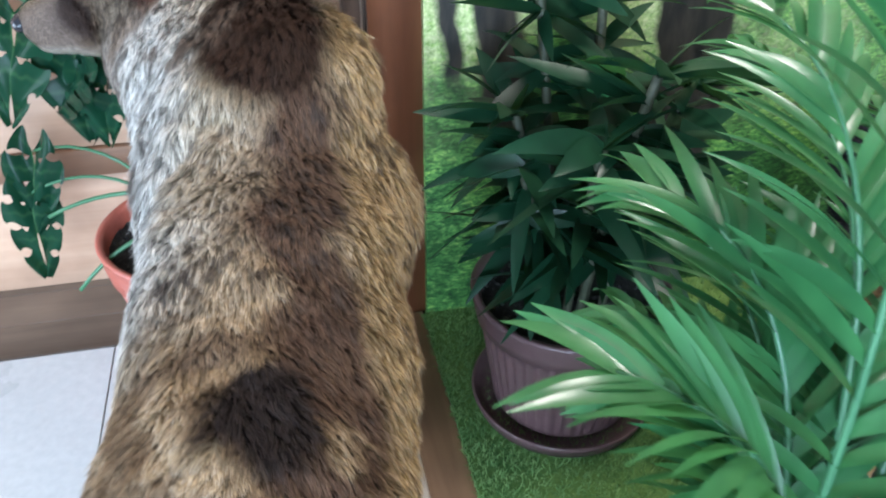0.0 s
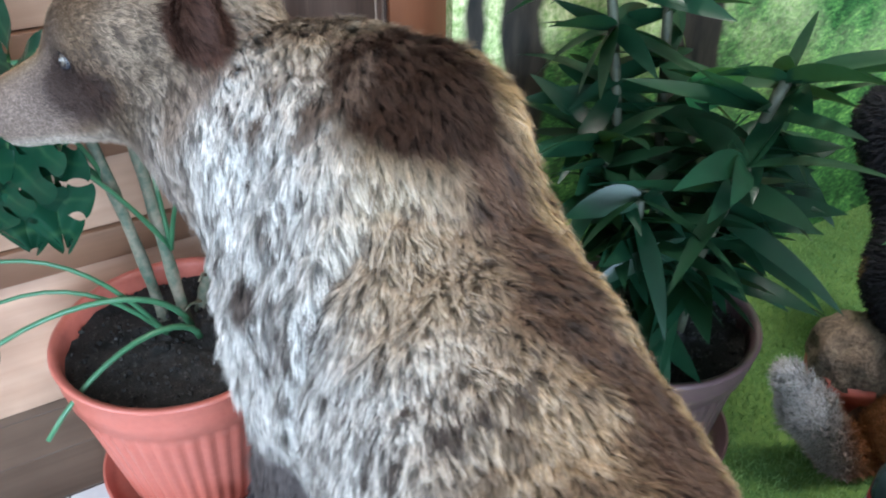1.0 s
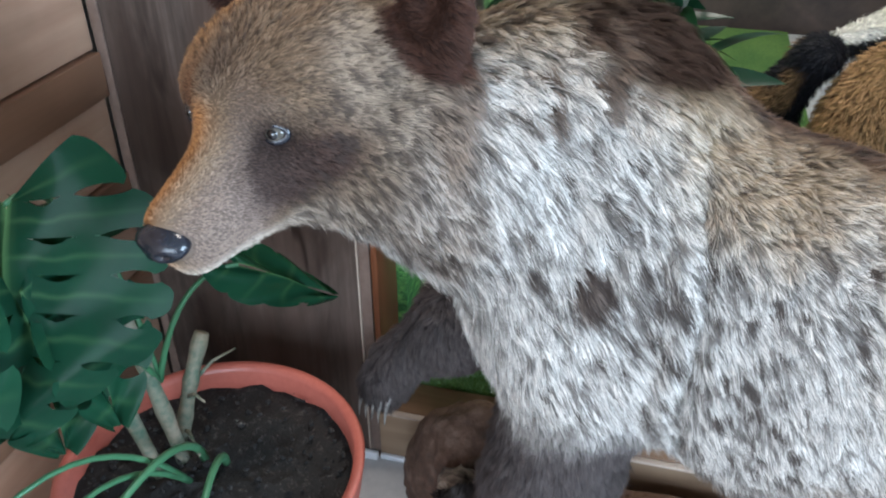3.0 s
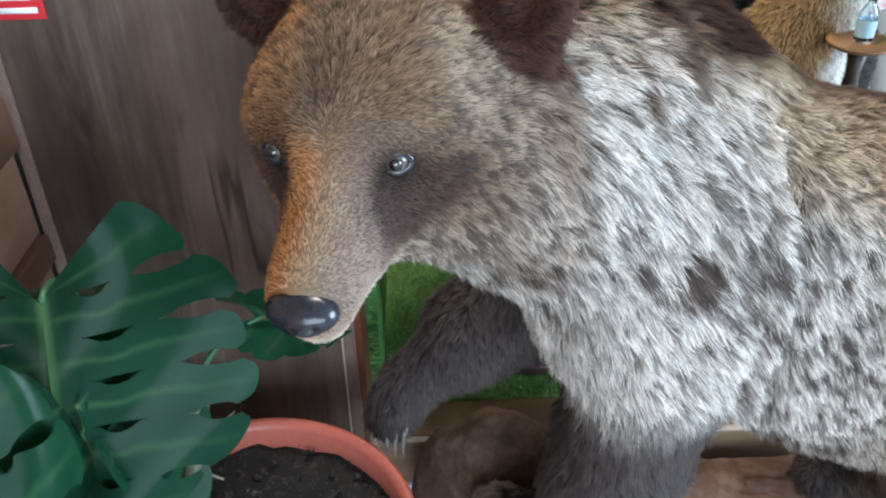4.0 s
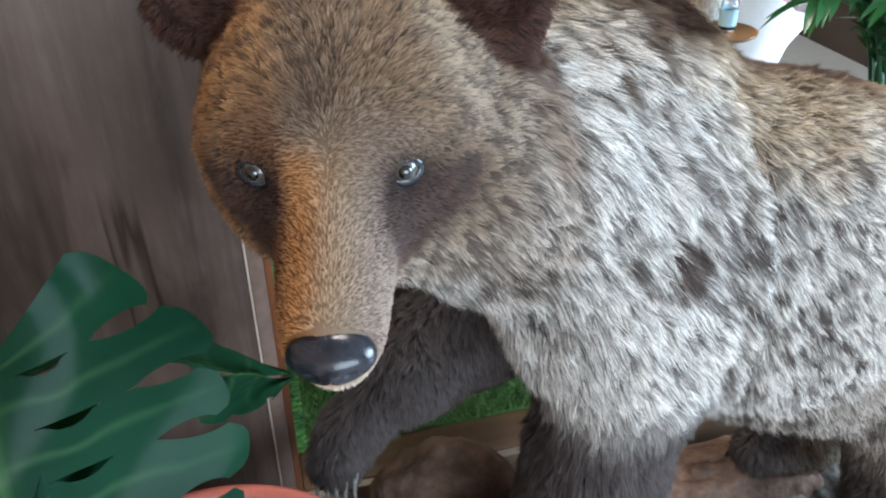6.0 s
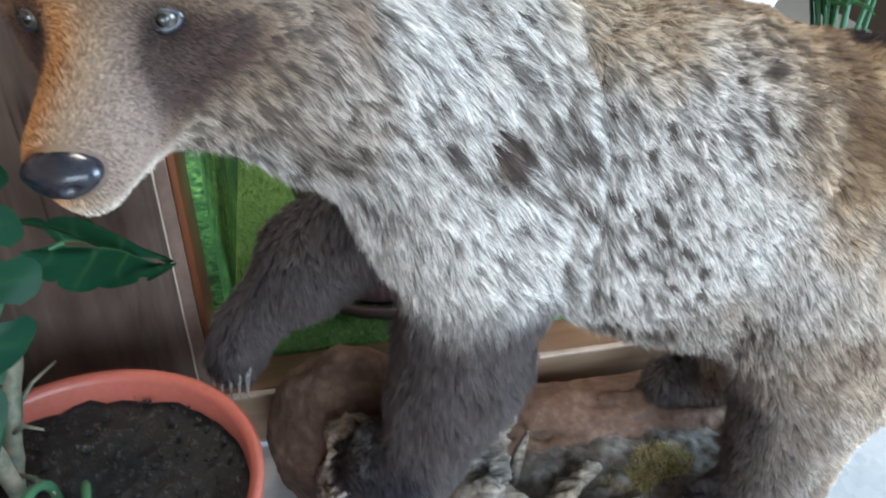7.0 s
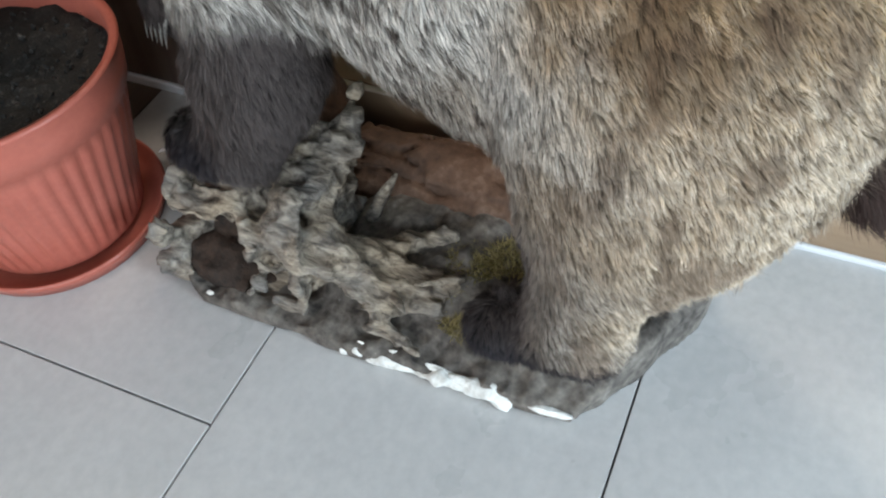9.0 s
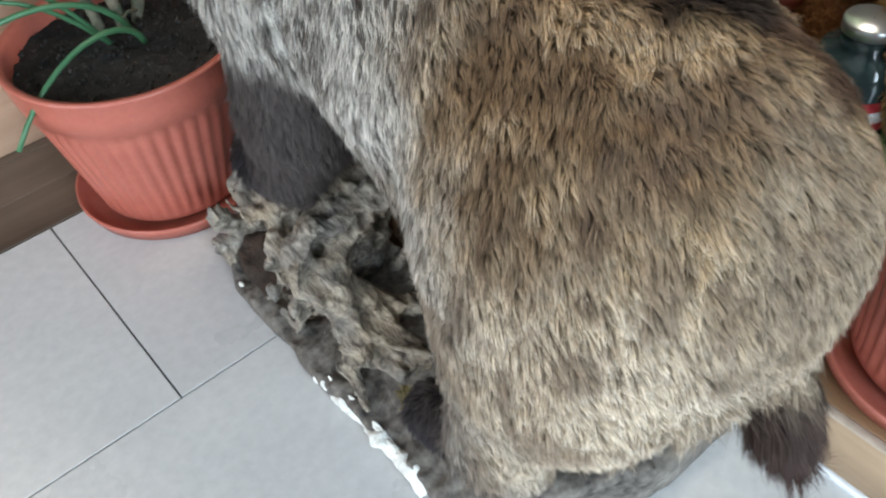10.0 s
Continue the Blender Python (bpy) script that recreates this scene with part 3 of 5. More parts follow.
def flower_pot(place, r_top, r_bot, h, material, label, ribs=60, saucer=True, soil_label="dark crumbly potting soil", seed=1):
    pot = thing("flower_pot", place, label, "pot")
    lip = 0.23 * h
    z0 = 0.012 if saucer else 0.0
    prof = [(0.01, z0), (r_bot - 0.008, z0), (r_bot, z0 + 0.01)]
    steps = 10
    top = h - lip
    for i in range(1, steps + 1):
        t = i / steps
        prof.append((r_bot + (r_top - 0.022 - r_bot) * t, z0 + 0.01 + (top - 0.03 - z0 - 0.01) * t))
    prof += [(r_top - 0.022, top - 0.004), (r_top - 0.010, top + 0.004), (r_top - 0.003, top + 0.5 * lip), (r_top, h - 0.008), (r_top + 0.003, h - 0.003), (r_top - 0.002, h + 0.001),
             (r_top - 0.013, h - 0.002), (r_top - 0.017, h - 0.012), (r_top - 0.022, h - 0.09)]
    part("body", lathe_bm(prof, 240, ribbed(0.0055, ribs, z0 + 0.06 * h, top - 0.06 * h)), material, pot)
    if saucer:
        s = r_bot + 0.045
        part("saucer", lathe_bm([(0.01, 0.004), (s - 0.03, 0.004), (s - 0.012, 0.010), (s - 0.004, 0.034), (s + 0.002, 0.036), (s + 0.003, 0.030), (s - 0.008, 0.001), (0.01, 0.0)], 96), material, pot)
    r = np.random.default_rng(seed)
    bm = bmesh.new()
    rs = r_top - 0.019
    rings = []
    for i in range(15):
        rr = rs * i / 14 + 0.002
        rings.append([bm.verts.new((rr * math.cos(a), rr * math.sin(a), h - 0.045 + 0.010 * noise.noise(Vector((rr * math.cos(a) * 18 + seed, rr * math.sin(a) * 18, 0))) + 0.012 * noise.noise(Vector((rr * math.cos(a) * 60, rr * math.sin(a) * 60, seed)))))
                      for a in [2 * math.pi * k / 60 for k in range(60)]])
    for a, b in zip(rings, rings[1:]):
        for k in range(60):
            bm.faces.new((a[k], a[(k + 1) % 60], b[(k + 1) % 60], b[k]))
    part("soil", bm, M_soil, pot, soil_label)
    bm = bmesh.new()
    for _ in range(420):
        a, rr, s = r.random() * 6.283, rs * math.sqrt(r.random()) * 0.97, 0.0018 + 0.0055 * r.random() ** 2
        bmesh.ops.create_icosphere(bm, subdivisions=1, radius=s, matrix=Matrix.Translation((rr * math.cos(a), rr * math.sin(a), h - 0.040 + 0.006 * r.random())) @ pose(0, 0, 0, *(r.random(3) * 360)) @ Matrix.Diagonal((1, 0.7 + 0.6 * r.random(), 0.6, 1)))
    tagged(part("soil_litter", bm, M_soil, pot), kind="stuff")
    return pot


POT1 = (-0.220, 1.765, 0.0)
flower_pot(POT1, 0.240, 0.165, 0.378, M_terra, "large ribbed terracotta-coloured plastic pot on a saucer", 46)
POT2 = (0.535, 1.26, STEP + 0.012)
flower_pot(POT2, 0.203, 0.15, 0.305, M_mauve, "ribbed brown plastic pot on a saucer on the grass", 44, seed=2)
POT3 = (0.40, 0.36, STEP + 0.004)
flower_pot(POT3, 0.20, 0.150, 0.42, M_terra, "salmon terracotta-coloured plastic pot on the platform edge", 46, seed=3)

# ---- the mounted bear: one mesh ----
FWD = np.array([-0.968, 0.25, 0.0])      # where the head looks
SIDE = np.array([0.25, 0.968, 0.0])
HEAD = np.array([-0.185, 1.545, 1.015])


def at_head(f, s, u):
    return HEAD + f * FWD + s * SIDE + np.array([0, 0, u])


HT = np.stack([FWD, SIDE, [0, 0, 1]], 1)


def ramp(x, a, b):
    t = np.clip((x - a) / (b - a), 0, 1)
    return t * t * (3 - 2 * t)


def bear_parts(p):
    torso = ball(p, (-0.09, 0.635, 0.625), (0.185, 0.235, 0.222))
    torso = smin(torso, ball(p, (-0.052, 0.90, 0.672), (0.194, 0.28, 0.228)), 0.08)
    torso = smin(torso, ball(p, (-0.07, 0.80, 0.53), (0.135, 0.20, 0.13)), 0.08)
    torso = smin(torso, ball(p, (-0.012, 1.15, 0.745), (0.208, 0.20, 0.205)), 0.08)
    torso = smin(torso, ball(p, (-0.12, 1.255, 0.735), (0.125, 0.11, 0.14)), 0.06)
    torso = smin(torso, ball(p, (0.004, 1.15, 0.905), (0.115, 0.115, 0.105)), 0.05)
    torso = smin(torso, ball(p, (0.022, 1.225, 0.955), (0.128, 0.12, 0.118)), 0.05)
    torso = smin(torso, ball(p, (-0.03, 0.99, 0.81), (0.135, 0.17, 0.115)), 0.07)
    torso = smin(torso, ball(p, (-0.035, 1.315, 0.985), (0.10, 0.11, 0.095)), 0.05)
    torso = smin(torso, ball(p, (-0.065, 1.215, 0.925), (0.09, 0.10, 0.095)), 0.06)
    neck = cone(p, (-0.06, 1.25, 0.83), (-0.15, 1.44, 0.945), 0.150, 0.125)
    torso = smin(torso, neck, 0.07)
    skull = ball(p, at_head(0.0, 0, 0.012), (0.145, 0.124, 0.105), HT)
    skull = smin(skull, ball(p, at_head(0.0, 0, -0.052), (0.105, 0.116, 0.092), HT), 0.05)
    skull = smin(skull, ball(p, at_head(0.082, 0, 0.022), (0.072, 0.085, 0.058), HT), 0.04)
    muzzle = cone(p, at_head(0.10, 0, -0.026), at_head(0.227, -0.003, -0.066), 0.054, 0.038)
    muzzle = smin(muzzle, cone(p, at_head(0.08, 0, -0.075), at_head(0.216, -0.003, -0.099), 0.05, 0.025), 0.02)
    skull = smin(skull, muzzle, 0.035)
    for s in (-1, 1):
        ear = ball(p, at_head(-0.038, s * 0.136 - 0.006, 0.104), (0.026, 0.041, 0.056), HT)
        ear = np.maximum(ear, -ball(p, at_head(0.000, s * 0.136 - 0.006, 0.112), (0.034, 0.030, 0.042), HT))
        skull = smin(skull, ear, 0.025)
    body = smin(torso, skull, 0.05)
    # planted foreleg
    leg = cone(p, (-0.14, 1.20, 0.66), (-0.145, 1.235, 0.44), 0.105, 0.082)
    leg = smin(leg, cone(p, (-0.145, 1.235, 0.44), (-0.155, 1.29, 0.31), 0.082, 0.064), 0.05)
    leg = smin(leg, ball(p, (-0.165, 1.345, 0.285), (0.06, 0.085, 0.042)), 0.03)
    body = smin(body, leg, 0.05)
    # raised foreleg
    arm = cone(p, (0.05, 1.22, 0.66), (0.065, 1.43, 0.515), 0.105, 0.066)
    arm = smin(arm, cone(p, (0.065, 1.43, 0.515), (0.058, 1.545, 0.40), 0.060, 0.045), 0.05)
    arm = smin(arm, ball(p, (0.056, 1.567, 0.355), (0.045, 0.038, 0.05)), 0.03)
    body = smin(body, arm, 0.04)
    # hind legs
    hind = ball(p, (-0.185, 0.65, 0.515), (0.122, 0.180, 0.225))
    hind = smin(hind, cone(p, (-0.185, 0.70, 0.36), (-0.205, 0.715, 0.16), 0.100, 0.074), 0.06)
    hind = smin(hind, cone(p, (-0.205, 0.705, 0.115), (-0.225, 0.84, 0.105), 0.058, 0.046), 0.04)
    body = smin(body, hind, 0.05)
    far = ball(p, (0.03, 0.68, 0.47), (0.085, 0.16, 0.2))
    far = smin(far, cone(p, (0.045, 0.71, 0.34), (0.05, 0.68, 0.19), 0.09, 0.062), 0.05)
    far = smin(far, cone(p, (0.05, 0.67, 0.165), (0.05, 0.79, 0.155), 0.05, 0.044), 0.04)
    body = smin(body, far, 0.05)
    tail = cone(p, (-0.075, 0.47, 0.55), (-0.085, 0.405, 0.42), 0.042, 0.026)
    return smin(body, tail, 0.03)


def bear_field(p):
    """The hide, with the folds and matted swells of the coat; smooth on the muzzle."""
    calm = np.clip(1 - (((p - HEAD) @ HT)[:, 0] - 0.02) / 0.08, 0.12, 1)
    fold = ramp(p[:, 2], 0.52, 0.62) * ramp(0.98 - p[:, 2], 0, 0.1) * ramp(-p[:, 0], 0.08, 0.14)
    crease = 1.095 + 0.05 * (p[:, 2] - 0.75) + 0.02 * (vnoise(p, 9, 6) - 0.5)
    fold = fold * (0.009 * np.exp(-((p[:, 1] - crease + 0.014) / 0.010) ** 2) - 0.008 * np.exp(-((p[:, 1] - crease - 0.012) / 0.014) ** 2))
    q = (p - HEAD) @ HT
    pit = np.exp(-(((q[:, 0] - 0.14) / 0.03) ** 2 + ((np.abs(q[:, 1]) - 0.056) / 0.022) ** 2 + ((q[:, 2] - 0.006) / 0.017) ** 2))
    return bear_parts(p) + fold + 0.010 * pit + calm * (0.012 * (vnoise(p, 20, 3) - 0.5) + 0.006 * (vnoise(p, 48, 4) - 0.5))


def mixc(a, b, t):
    return a + (np.asarray(b) - a) * np.clip(t, 0, 1)[:, None]


def near(p, c, r):
    return np.linalg.norm((p - np.array(c)) / np.array(r), axis=1)


def bear_colours(p, nrm):
    """Colour of the coat at each place, warm light and belly shade included, with how far it is head, leg and dark
    patch.
    """
    x, y, z = p.T
    warp = (fractal(p, 9, 3, 11) - 0.5)
    patchy = fractal(p, 15, 3, 12)
    col = np.tile(np.array((0.42, 0.315, 0.21)), (len(p), 1))
    # cream flanks and chest, warmer above, beige thighs
    flank = ramp(-x + 0.42 * (0.84 - z) + 0.12 * warp + 0.09 * ramp(y, 1.05, 1.25), 0.05, 0.20)
    col = mixc(col, (0.64, 0.60, 0.555), flank)
    # shade under the belly, put into the coat as a darker grey-brown
    col = mixc(col, (0.27, 0.22, 0.18), 0.8 * ramp(0.65 + 0.2 * warp - z, 0, 0.16) * ramp(1.10 - y, 0, 0.1))
    col = mixc(col, (0.53, 0.405, 0.285), 0.9 * ramp(0.84 - y + 0.25 * warp + 0.2 * (z - 0.55), 0.0, 0.22))
    # rump: tan above with dark brown blotches, grey-brown behind
    top = ramp(z + 0.24 * warp + 0.25 * np.maximum(0, 0.80 - y), 0.62, 0.78) * ramp(0.94 - y, 0, 0.2)
    col = mixc(col, (0.45, 0.30, 0.165), 0.9 * top)
    col = mixc(col, (0.10, 0.060, 0.038), 0.75 * top * ramp(patchy, 0.42, 0.66) * ramp(0.12 - x, 0, 0.1))
    streaky = fractal(p * np.array([1, 1, 0.45]), 26, 2, 15)
    col = mixc(col, (0.15, 0.10, 0.07), 0.62 * ramp(0.86 - y, 0, 0.2) * ramp(streaky, 0.50, 0.66))
    col = mixc(col, (0.27, 0.20, 0.14), 0.8 * ramp(0.53 - y + 0.2 * warp, 0, 0.10))
    # warm light on the bear's right side, put into the coat as a golden tone
    warm_light = ramp(x + 0.06 * warp, 0.03, 0.10) * ramp(z, 0.45, 0.7)
    col = mixc(col, (0.47, 0.30, 0.135), warm_light)
    # dark band along the spine, broken up
    back = np.exp(-((x - 0.012 + 0.12 * warp) / 0.060) ** 2) * ramp(z, 0.70, 0.82) * ramp(1.16 - y, 0, 0.1)
    dark = np.clip(1.5 * back * ramp(patchy + 0.10 * ramp(y, 0.8, 1.0), 0.20, 0.46), 0, 0.95)
    col = mixc(col, (0.085, 0.048, 0.034), dark)
    # dark patches
    hump = ramp(1.12 - near(p, (-0.004, 1.185, 1.03), (0.10, 0.125, 0.13)) + 0.7 * warp, 0.0, 0.35)
    col = mixc(col, (0.030, 0.016, 0.011), hump)
    saddle = ramp(1.0 - near(p, (-0.045, 0.635, 0.875), (0.085, 0.085, 0.10)) + 1.4 * warp, 0.0, 0.5)
    col = mixc(col, (0.026, 0.019, 0.018), saddle)
    col = mixc(col, (0.10, 0.065, 0.05), 0.9 * ramp(1.0 - near(p, (-0.245, 1.205, 0.835), (0.05, 0.030, 0.045)) + 0.5 * warp, 0.0, 0.4))
    mottle = ramp(fractal(p * np.array([1, 1, 0.6]), 52, 2, 14), 0.40, 0.62)
    col = mixc(col, (0.11, 0.08, 0.064), 0.8 * mottle * ramp(1.3 - near(p, (-0.17, 1.25, 1.03), (0.06, 0.06, 0.05)) + 0.6 * warp, 0.0, 0.4))
    col = mixc(col, (0.11, 0.075, 0.06), 0.85 * ramp(1.0 - near(p, (-0.20, 1.375, 0.99), (0.08, 0.04, 0.12)) + 0.6 * warp, 0.0, 0.4))
    # brown neck behind the cheek, mottled shoulder between ear and hump
    col = mixc(col, (0.25, 0.18, 0.132), 0.75 * ramp(1.25 - near(p, (-0.20, 1.40, 0.93), (0.14, 0.075, 0.13)) + 0.5 * warp, 0.0, 0.5))
    col = mixc(col, (0.11, 0.075, 0.056), 0.85 * mottle * ramp(1.5 - near(p, (-0.10, 1.30, 1.07), (0.12, 0.09, 0.07)) + 0.8 * warp, 0.0, 0.5))
    # legs darken downwards
    leg = ramp(0.655 + 0.08 * warp - z, 0.0, 0.10) * ramp(y, 1.07, 1.13) * ramp(1.42 - y, 0, 0.06)
    leg = np.maximum(leg, ramp(0.13 + 0.10 * warp + 0.55 * np.maximum(0, y - 0.74) - z, 0.0, 0.10) * ramp(1.06 - y, 0, 0.04))
    leg = np.maximum(leg, ramp(0.44 + 0.10 * warp - z, 0.0, 0.12) * ramp(y, 0.72, 0.80) * ramp(1.0 - y, 0, 0.05))
    leg = np.maximum(leg, ramp(x, -0.03, 0.02) * ramp(0.47 + 0.06 * warp - z, 0.0, 0.10))
    leg = np.maximum(leg, ramp(x, -0.07, -0.03) * ramp(0.70 - z, 0, 0.06) * ramp(y, 1.22, 1.30))
    col = mixc(col, (0.072, 0.060, 0.058), leg)
    col = mixc(col, (0.030, 0.027, 0.031), np.maximum(ramp(0.36 - z, 0, 0.06) * ramp(y, 1.27, 1.33) * ramp(0.0 - x, 0.0, 0.03), ramp(0.16 - z, 0, 0.05)))
    col = mixc(col, (0.05, 0.032, 0.028), ramp(0.525 - z, 0, 0.05) * ramp(0.475 - y, 0, 0.03))
    # head
    q = (p - HEAD) @ HT
    f, s, u = q.T
    head = ramp(f, -0.12, -0.04) * ramp(y + 0.35 * u, 1.36, 1.43) * ramp(z, 0.84, 0.90)
    face = np.tile(np.array((0.195, 0.13, 0.083)), (len(p), 1))
    face = mixc(face, (0.25, 0.188, 0.138), ramp(-s + 0.25 * warp, 0.02, 0.11))
    # warm light on the face's right half, put in as orange
    face = mixc(face, (0.31, 0.165, 0.075), ramp(s + 0.16 * warp, 0.015, 0.08))
    face = mixc(face, (0.28, 0.205, 0.138), 0.8 * ramp(u + 0.2 * warp, 0.07, 0.12) * ramp(-f, -0.06, 0.02) * ramp(0.05 - s, 0, 0.08))
    # dark streak up the brow, dark sockets running out to the cheeks and down the muzzle
    face = mixc(face, (0.085, 0.055, 0.042), 0.85 * np.exp(-((f - 0.12) / 0.05) ** 2 - ((s - 0.008) / 0.020) ** 2 - ((u - 0.055) / 0.035) ** 2))
    face = mixc(face, (0.060, 0.036, 0.030), np.clip(1.45 * np.exp(-((f - 0.10) / 0.06) ** 2 - ((np.abs(s) - 0.082) / 0.034) ** 2 - ((u + 0.020) / 0.036) ** 2), 0, 0.95))
    face = mixc(face, (0.060, 0.038, 0.032), np.clip(1.8 * np.exp(-((f - 0.135) / 0.045) ** 2 - ((np.abs(s) - 0.056) / 0.022) ** 2 - ((u + 0.038) / 0.038) ** 2), 0, 0.93))
    face = mixc(face, (0.10, 0.064, 0.054), 0.9 * np.clip(1.5 * np.exp(-((f - 0.165) / 0.035) ** 2 - ((s + 0.047) / 0.016) ** 2 - ((u + 0.05) / 0.034) ** 2), 0, 1))
    # bridge: warm light painted as an orange band beside a tan and greyish-pink half
    face = mixc(face, (0.40, 0.295, 0.205), ramp(f, 0.135, 0.18) * ramp(0.03 - s, 0, 0.03) * ramp(s, -0.042, -0.02))
    face = mixc(face, (0.27, 0.20, 0.165), 0.85 * ramp(f, 0.12, 0.17) * ramp(-s, 0.005, 0.03))
    face = mixc(face, (0.40, 0.175, 0.06), 0.9 * ramp(f, 0.10, 0.14) * np.exp(-((s - 0.018) / 0.018) ** 2) * ramp(0.05 - u, 0, 0.03))
    face = mixc(face, (0.13, 0.058, 0.028), 0.9 * ramp(f, 0.11, 0.15) * ramp(s, 0.026, 0.04))
    face = mixc(face, (0.050, 0.032, 0.027), np.clip(1.7 * np.exp(-((f - 0.138) / 0.036) ** 2 - ((np.abs(s) - 0.047) / 0.017) ** 2 - ((u + 0.026) / 0.045) ** 2), 0, 0.92))
    face = mixc(face, (0.022, 0.015, 0.014), 0.98 * np.exp(-((f - 0.14) / 0.03) ** 2 - ((np.abs(s) - 0.056) / 0.021) ** 2 - ((u - 0.008) / 0.017) ** 2))
    face = mixc(face, (0.38, 0.31, 0.25), ramp(f, -0.02, 0.05) * ramp(-u - 0.25 * np.maximum(0, f - 0.08) + 0.1 * warp, 0.072, 0.10) * ramp(0.02 - s, 0, 0.05))
    face = mixc(face, (0.50, 0.43, 0.36), ramp(f, 0.12, 0.18) * ramp(-u, 0.095, 0.115))
    col = mixc(col, face, head)
    ears = ramp(1.35 - near(q, (-0.03, 0.145, 0.10), (0.05, 0.06, 0.065)), 0, 0.3) + ramp(1.35 - near(q, (-0.03, -0.145, 0.10), (0.05, 0.06, 0.065)), 0, 0.3)
    col = mixc(col, (0.05, 0.024, 0.017), ears)
    return col, head, leg, np.clip(np.maximum(hump, saddle) + ears, 0, 1)


def build_bear():
    g = np.random.default_rng(21)
    v, q = shell(bear_field, (-0.52, 0.30, 0.02), (0.30, 1.86, 1.24), 0.0105)
    nv = slope(bear_field, v)
    cv = bear_colours(v, nv)[0]
    verts, faces4, faces3, mat4, mat3, cols = [v], [q], [], [np.zeros(len(q))], [], [cv * 0.45]
    base = len(v)

    def add(vv, quads, tris, slot, cc):
        nonlocal base
        verts.append(vv)
        cols.append(cc)
        if quads is not None:
            faces4.append(quads + base)
            mat4.append(np.full(len(quads), slot))
        if tris is not None:
            faces3.append(tris + base)
            mat3.append(np.full(len(tris), slot))
        base += len(vv)

    n = BEAR_HAIRS
    p = sample_faces(v, q, n, g, lambda c: np.where(c[:, 0] > 0.06, 0.45, 1.0) * np.where(c[:, 2] < 0.12, 0.5, 1.0))
    nr = slope(bear_field, p)
    col, head, leg, patch = bear_colours(p, nr)
    hq = (p - HEAD) @ HT
    snout = head * ramp(hq[:, 0], 0.10, 0.16)
    # the lie of the coat: backwards and down; on the head away from the nose
    comb = np.stack([np.zeros(n), np.full(n, -0.75), np.full(n, -0.8)], 1)
    comb += 0.55 * np.stack([fractal(p, 7, 2, 31) - 0.5, fractal(p, 7, 2, 32) - 0.5, fractal(p, 7, 2, 33) - 0.5], 1)
    comb[leg > 0.5] = comb[leg > 0.5] * 0.4 + np.array([0, 0, -0.9])
    away = -FWD[None, :] + 0.5 * SIDE[None, :] * np.tanh(hq[:, 1:2] / 0.05) + np.array([0, 0, -0.35])
    comb = comb * (1 - head[:, None]) + away * head[:, None]
    # locks: hairs of one lock lean the same way and draw together at the tips
    _, lock = cells(p, 105, 70)
    lock_ids, lock = np.unique(lock, return_inverse=True)
    h1, h2, h3 = (g.random(len(lock_ids))[lock] for _ in range(3))
    comb += 0.62 * (1 - 0.9 * snout)[:, None] * np.stack([h1 - 0.5, h2 - 0.5, 0.6 * (h3 - 0.5)], 1)
    length = (0.0155 + 0.0105 * g.random(n)) * (0.75 + 0.5 * h2)
    length *= 1 - 0.40 * head - 0.05 * leg
    length *= 1 - 0.55 * ramp(hq[:, 0], 0.08, 0.17) * head
    length *= 1 - 0.45 * ramp(hq[:, 0], 0.15, 0.20) * head
    eye_d = np.minimum(np.linalg.norm(hq - np.array([0.140, 0.0575, 0.009]), axis=1), np.linalg.norm(hq - np.array([0.140, -0.0575, 0.009]), axis=1))
    length *= 0.35 + 0.65 * ramp(eye_d, 0.012, 0.045)
    length *= 1 + 0.35 * ramp(p[:, 1], 1.0, 1.1) * ramp(1.4 - p[:, 1], 0, 0.1) + 0.9 * (p[:, 1] < 0.47) * (p[:, 2] < 0.52)
    length *= 1 + 0.55 * ramp(-nr[:, 2], 0.2, 0.8)
    length = np.maximum(length, 0.0055)
    length *= 1 + 0.5 * head * ramp(0.05 - hq[:, 0], 0, 0.06) * ramp(-hq[:, 2], 0.0, 0.05)
    width = 0.00034 + 0.00030 * g.random(n)
    width *= 1 - 0.2 * head
    keep = (near(hq, (0.258, -0.005, -0.067), (0.024, 0.0315, 0.0215)) > 1.0) & (eye_d > 0.0135)
    hv, hq4, ht3 = fur_strands(p[keep], nr[keep], comb[keep], length[keep], width[keep], g, 0.40, 0.17)
    five = hv.reshape(-1, 5, 3)
    lk = lock[keep]
    count = np.bincount(lk, minlength=len(lock_ids))[lk] + 1e-9
    mean_tip = np.stack([np.bincount(lk, five[:, 4, k], len(lock_ids))[lk] / count for k in range(3)], 1)
    mean_root = np.stack([np.bincount(lk, p[keep][:, k], len(lock_ids))[lk] / count for k in range(3)], 1)
    pull = (0.50 * (1 - 0.45 * head) * (1 - 0.8 * snout))[keep][:, None]
    to_axis = mean_tip - five[:, 4]
    along = mean_tip - mean_root
    along /= np.linalg.norm(along, axis=1)[:, None] + 1e-9
    to_axis -= 0.8 * (to_axis * along).sum(1)[:, None] * along
    five[:, 4] += pull * to_axis
    five[:, 2:4] += 0.45 * (pull * to_axis)[:, None]
    hv = five.reshape(-1, 3)
    # flecks: separate dark tufts, drawn out along the lie of the coat; finer on the head
    lie, across = 0.45 * p[:, 1] + 0.89 * p[:, 2], 0.89 * p[:, 1] - 0.45 * p[:, 2]
    wob = 0.016 * (fractal(p, 40, 2, 45) - 0.5)
    sp = np.stack([p[:, 0] * 0.8, across + wob, lie * 0.42 + wob], 1)
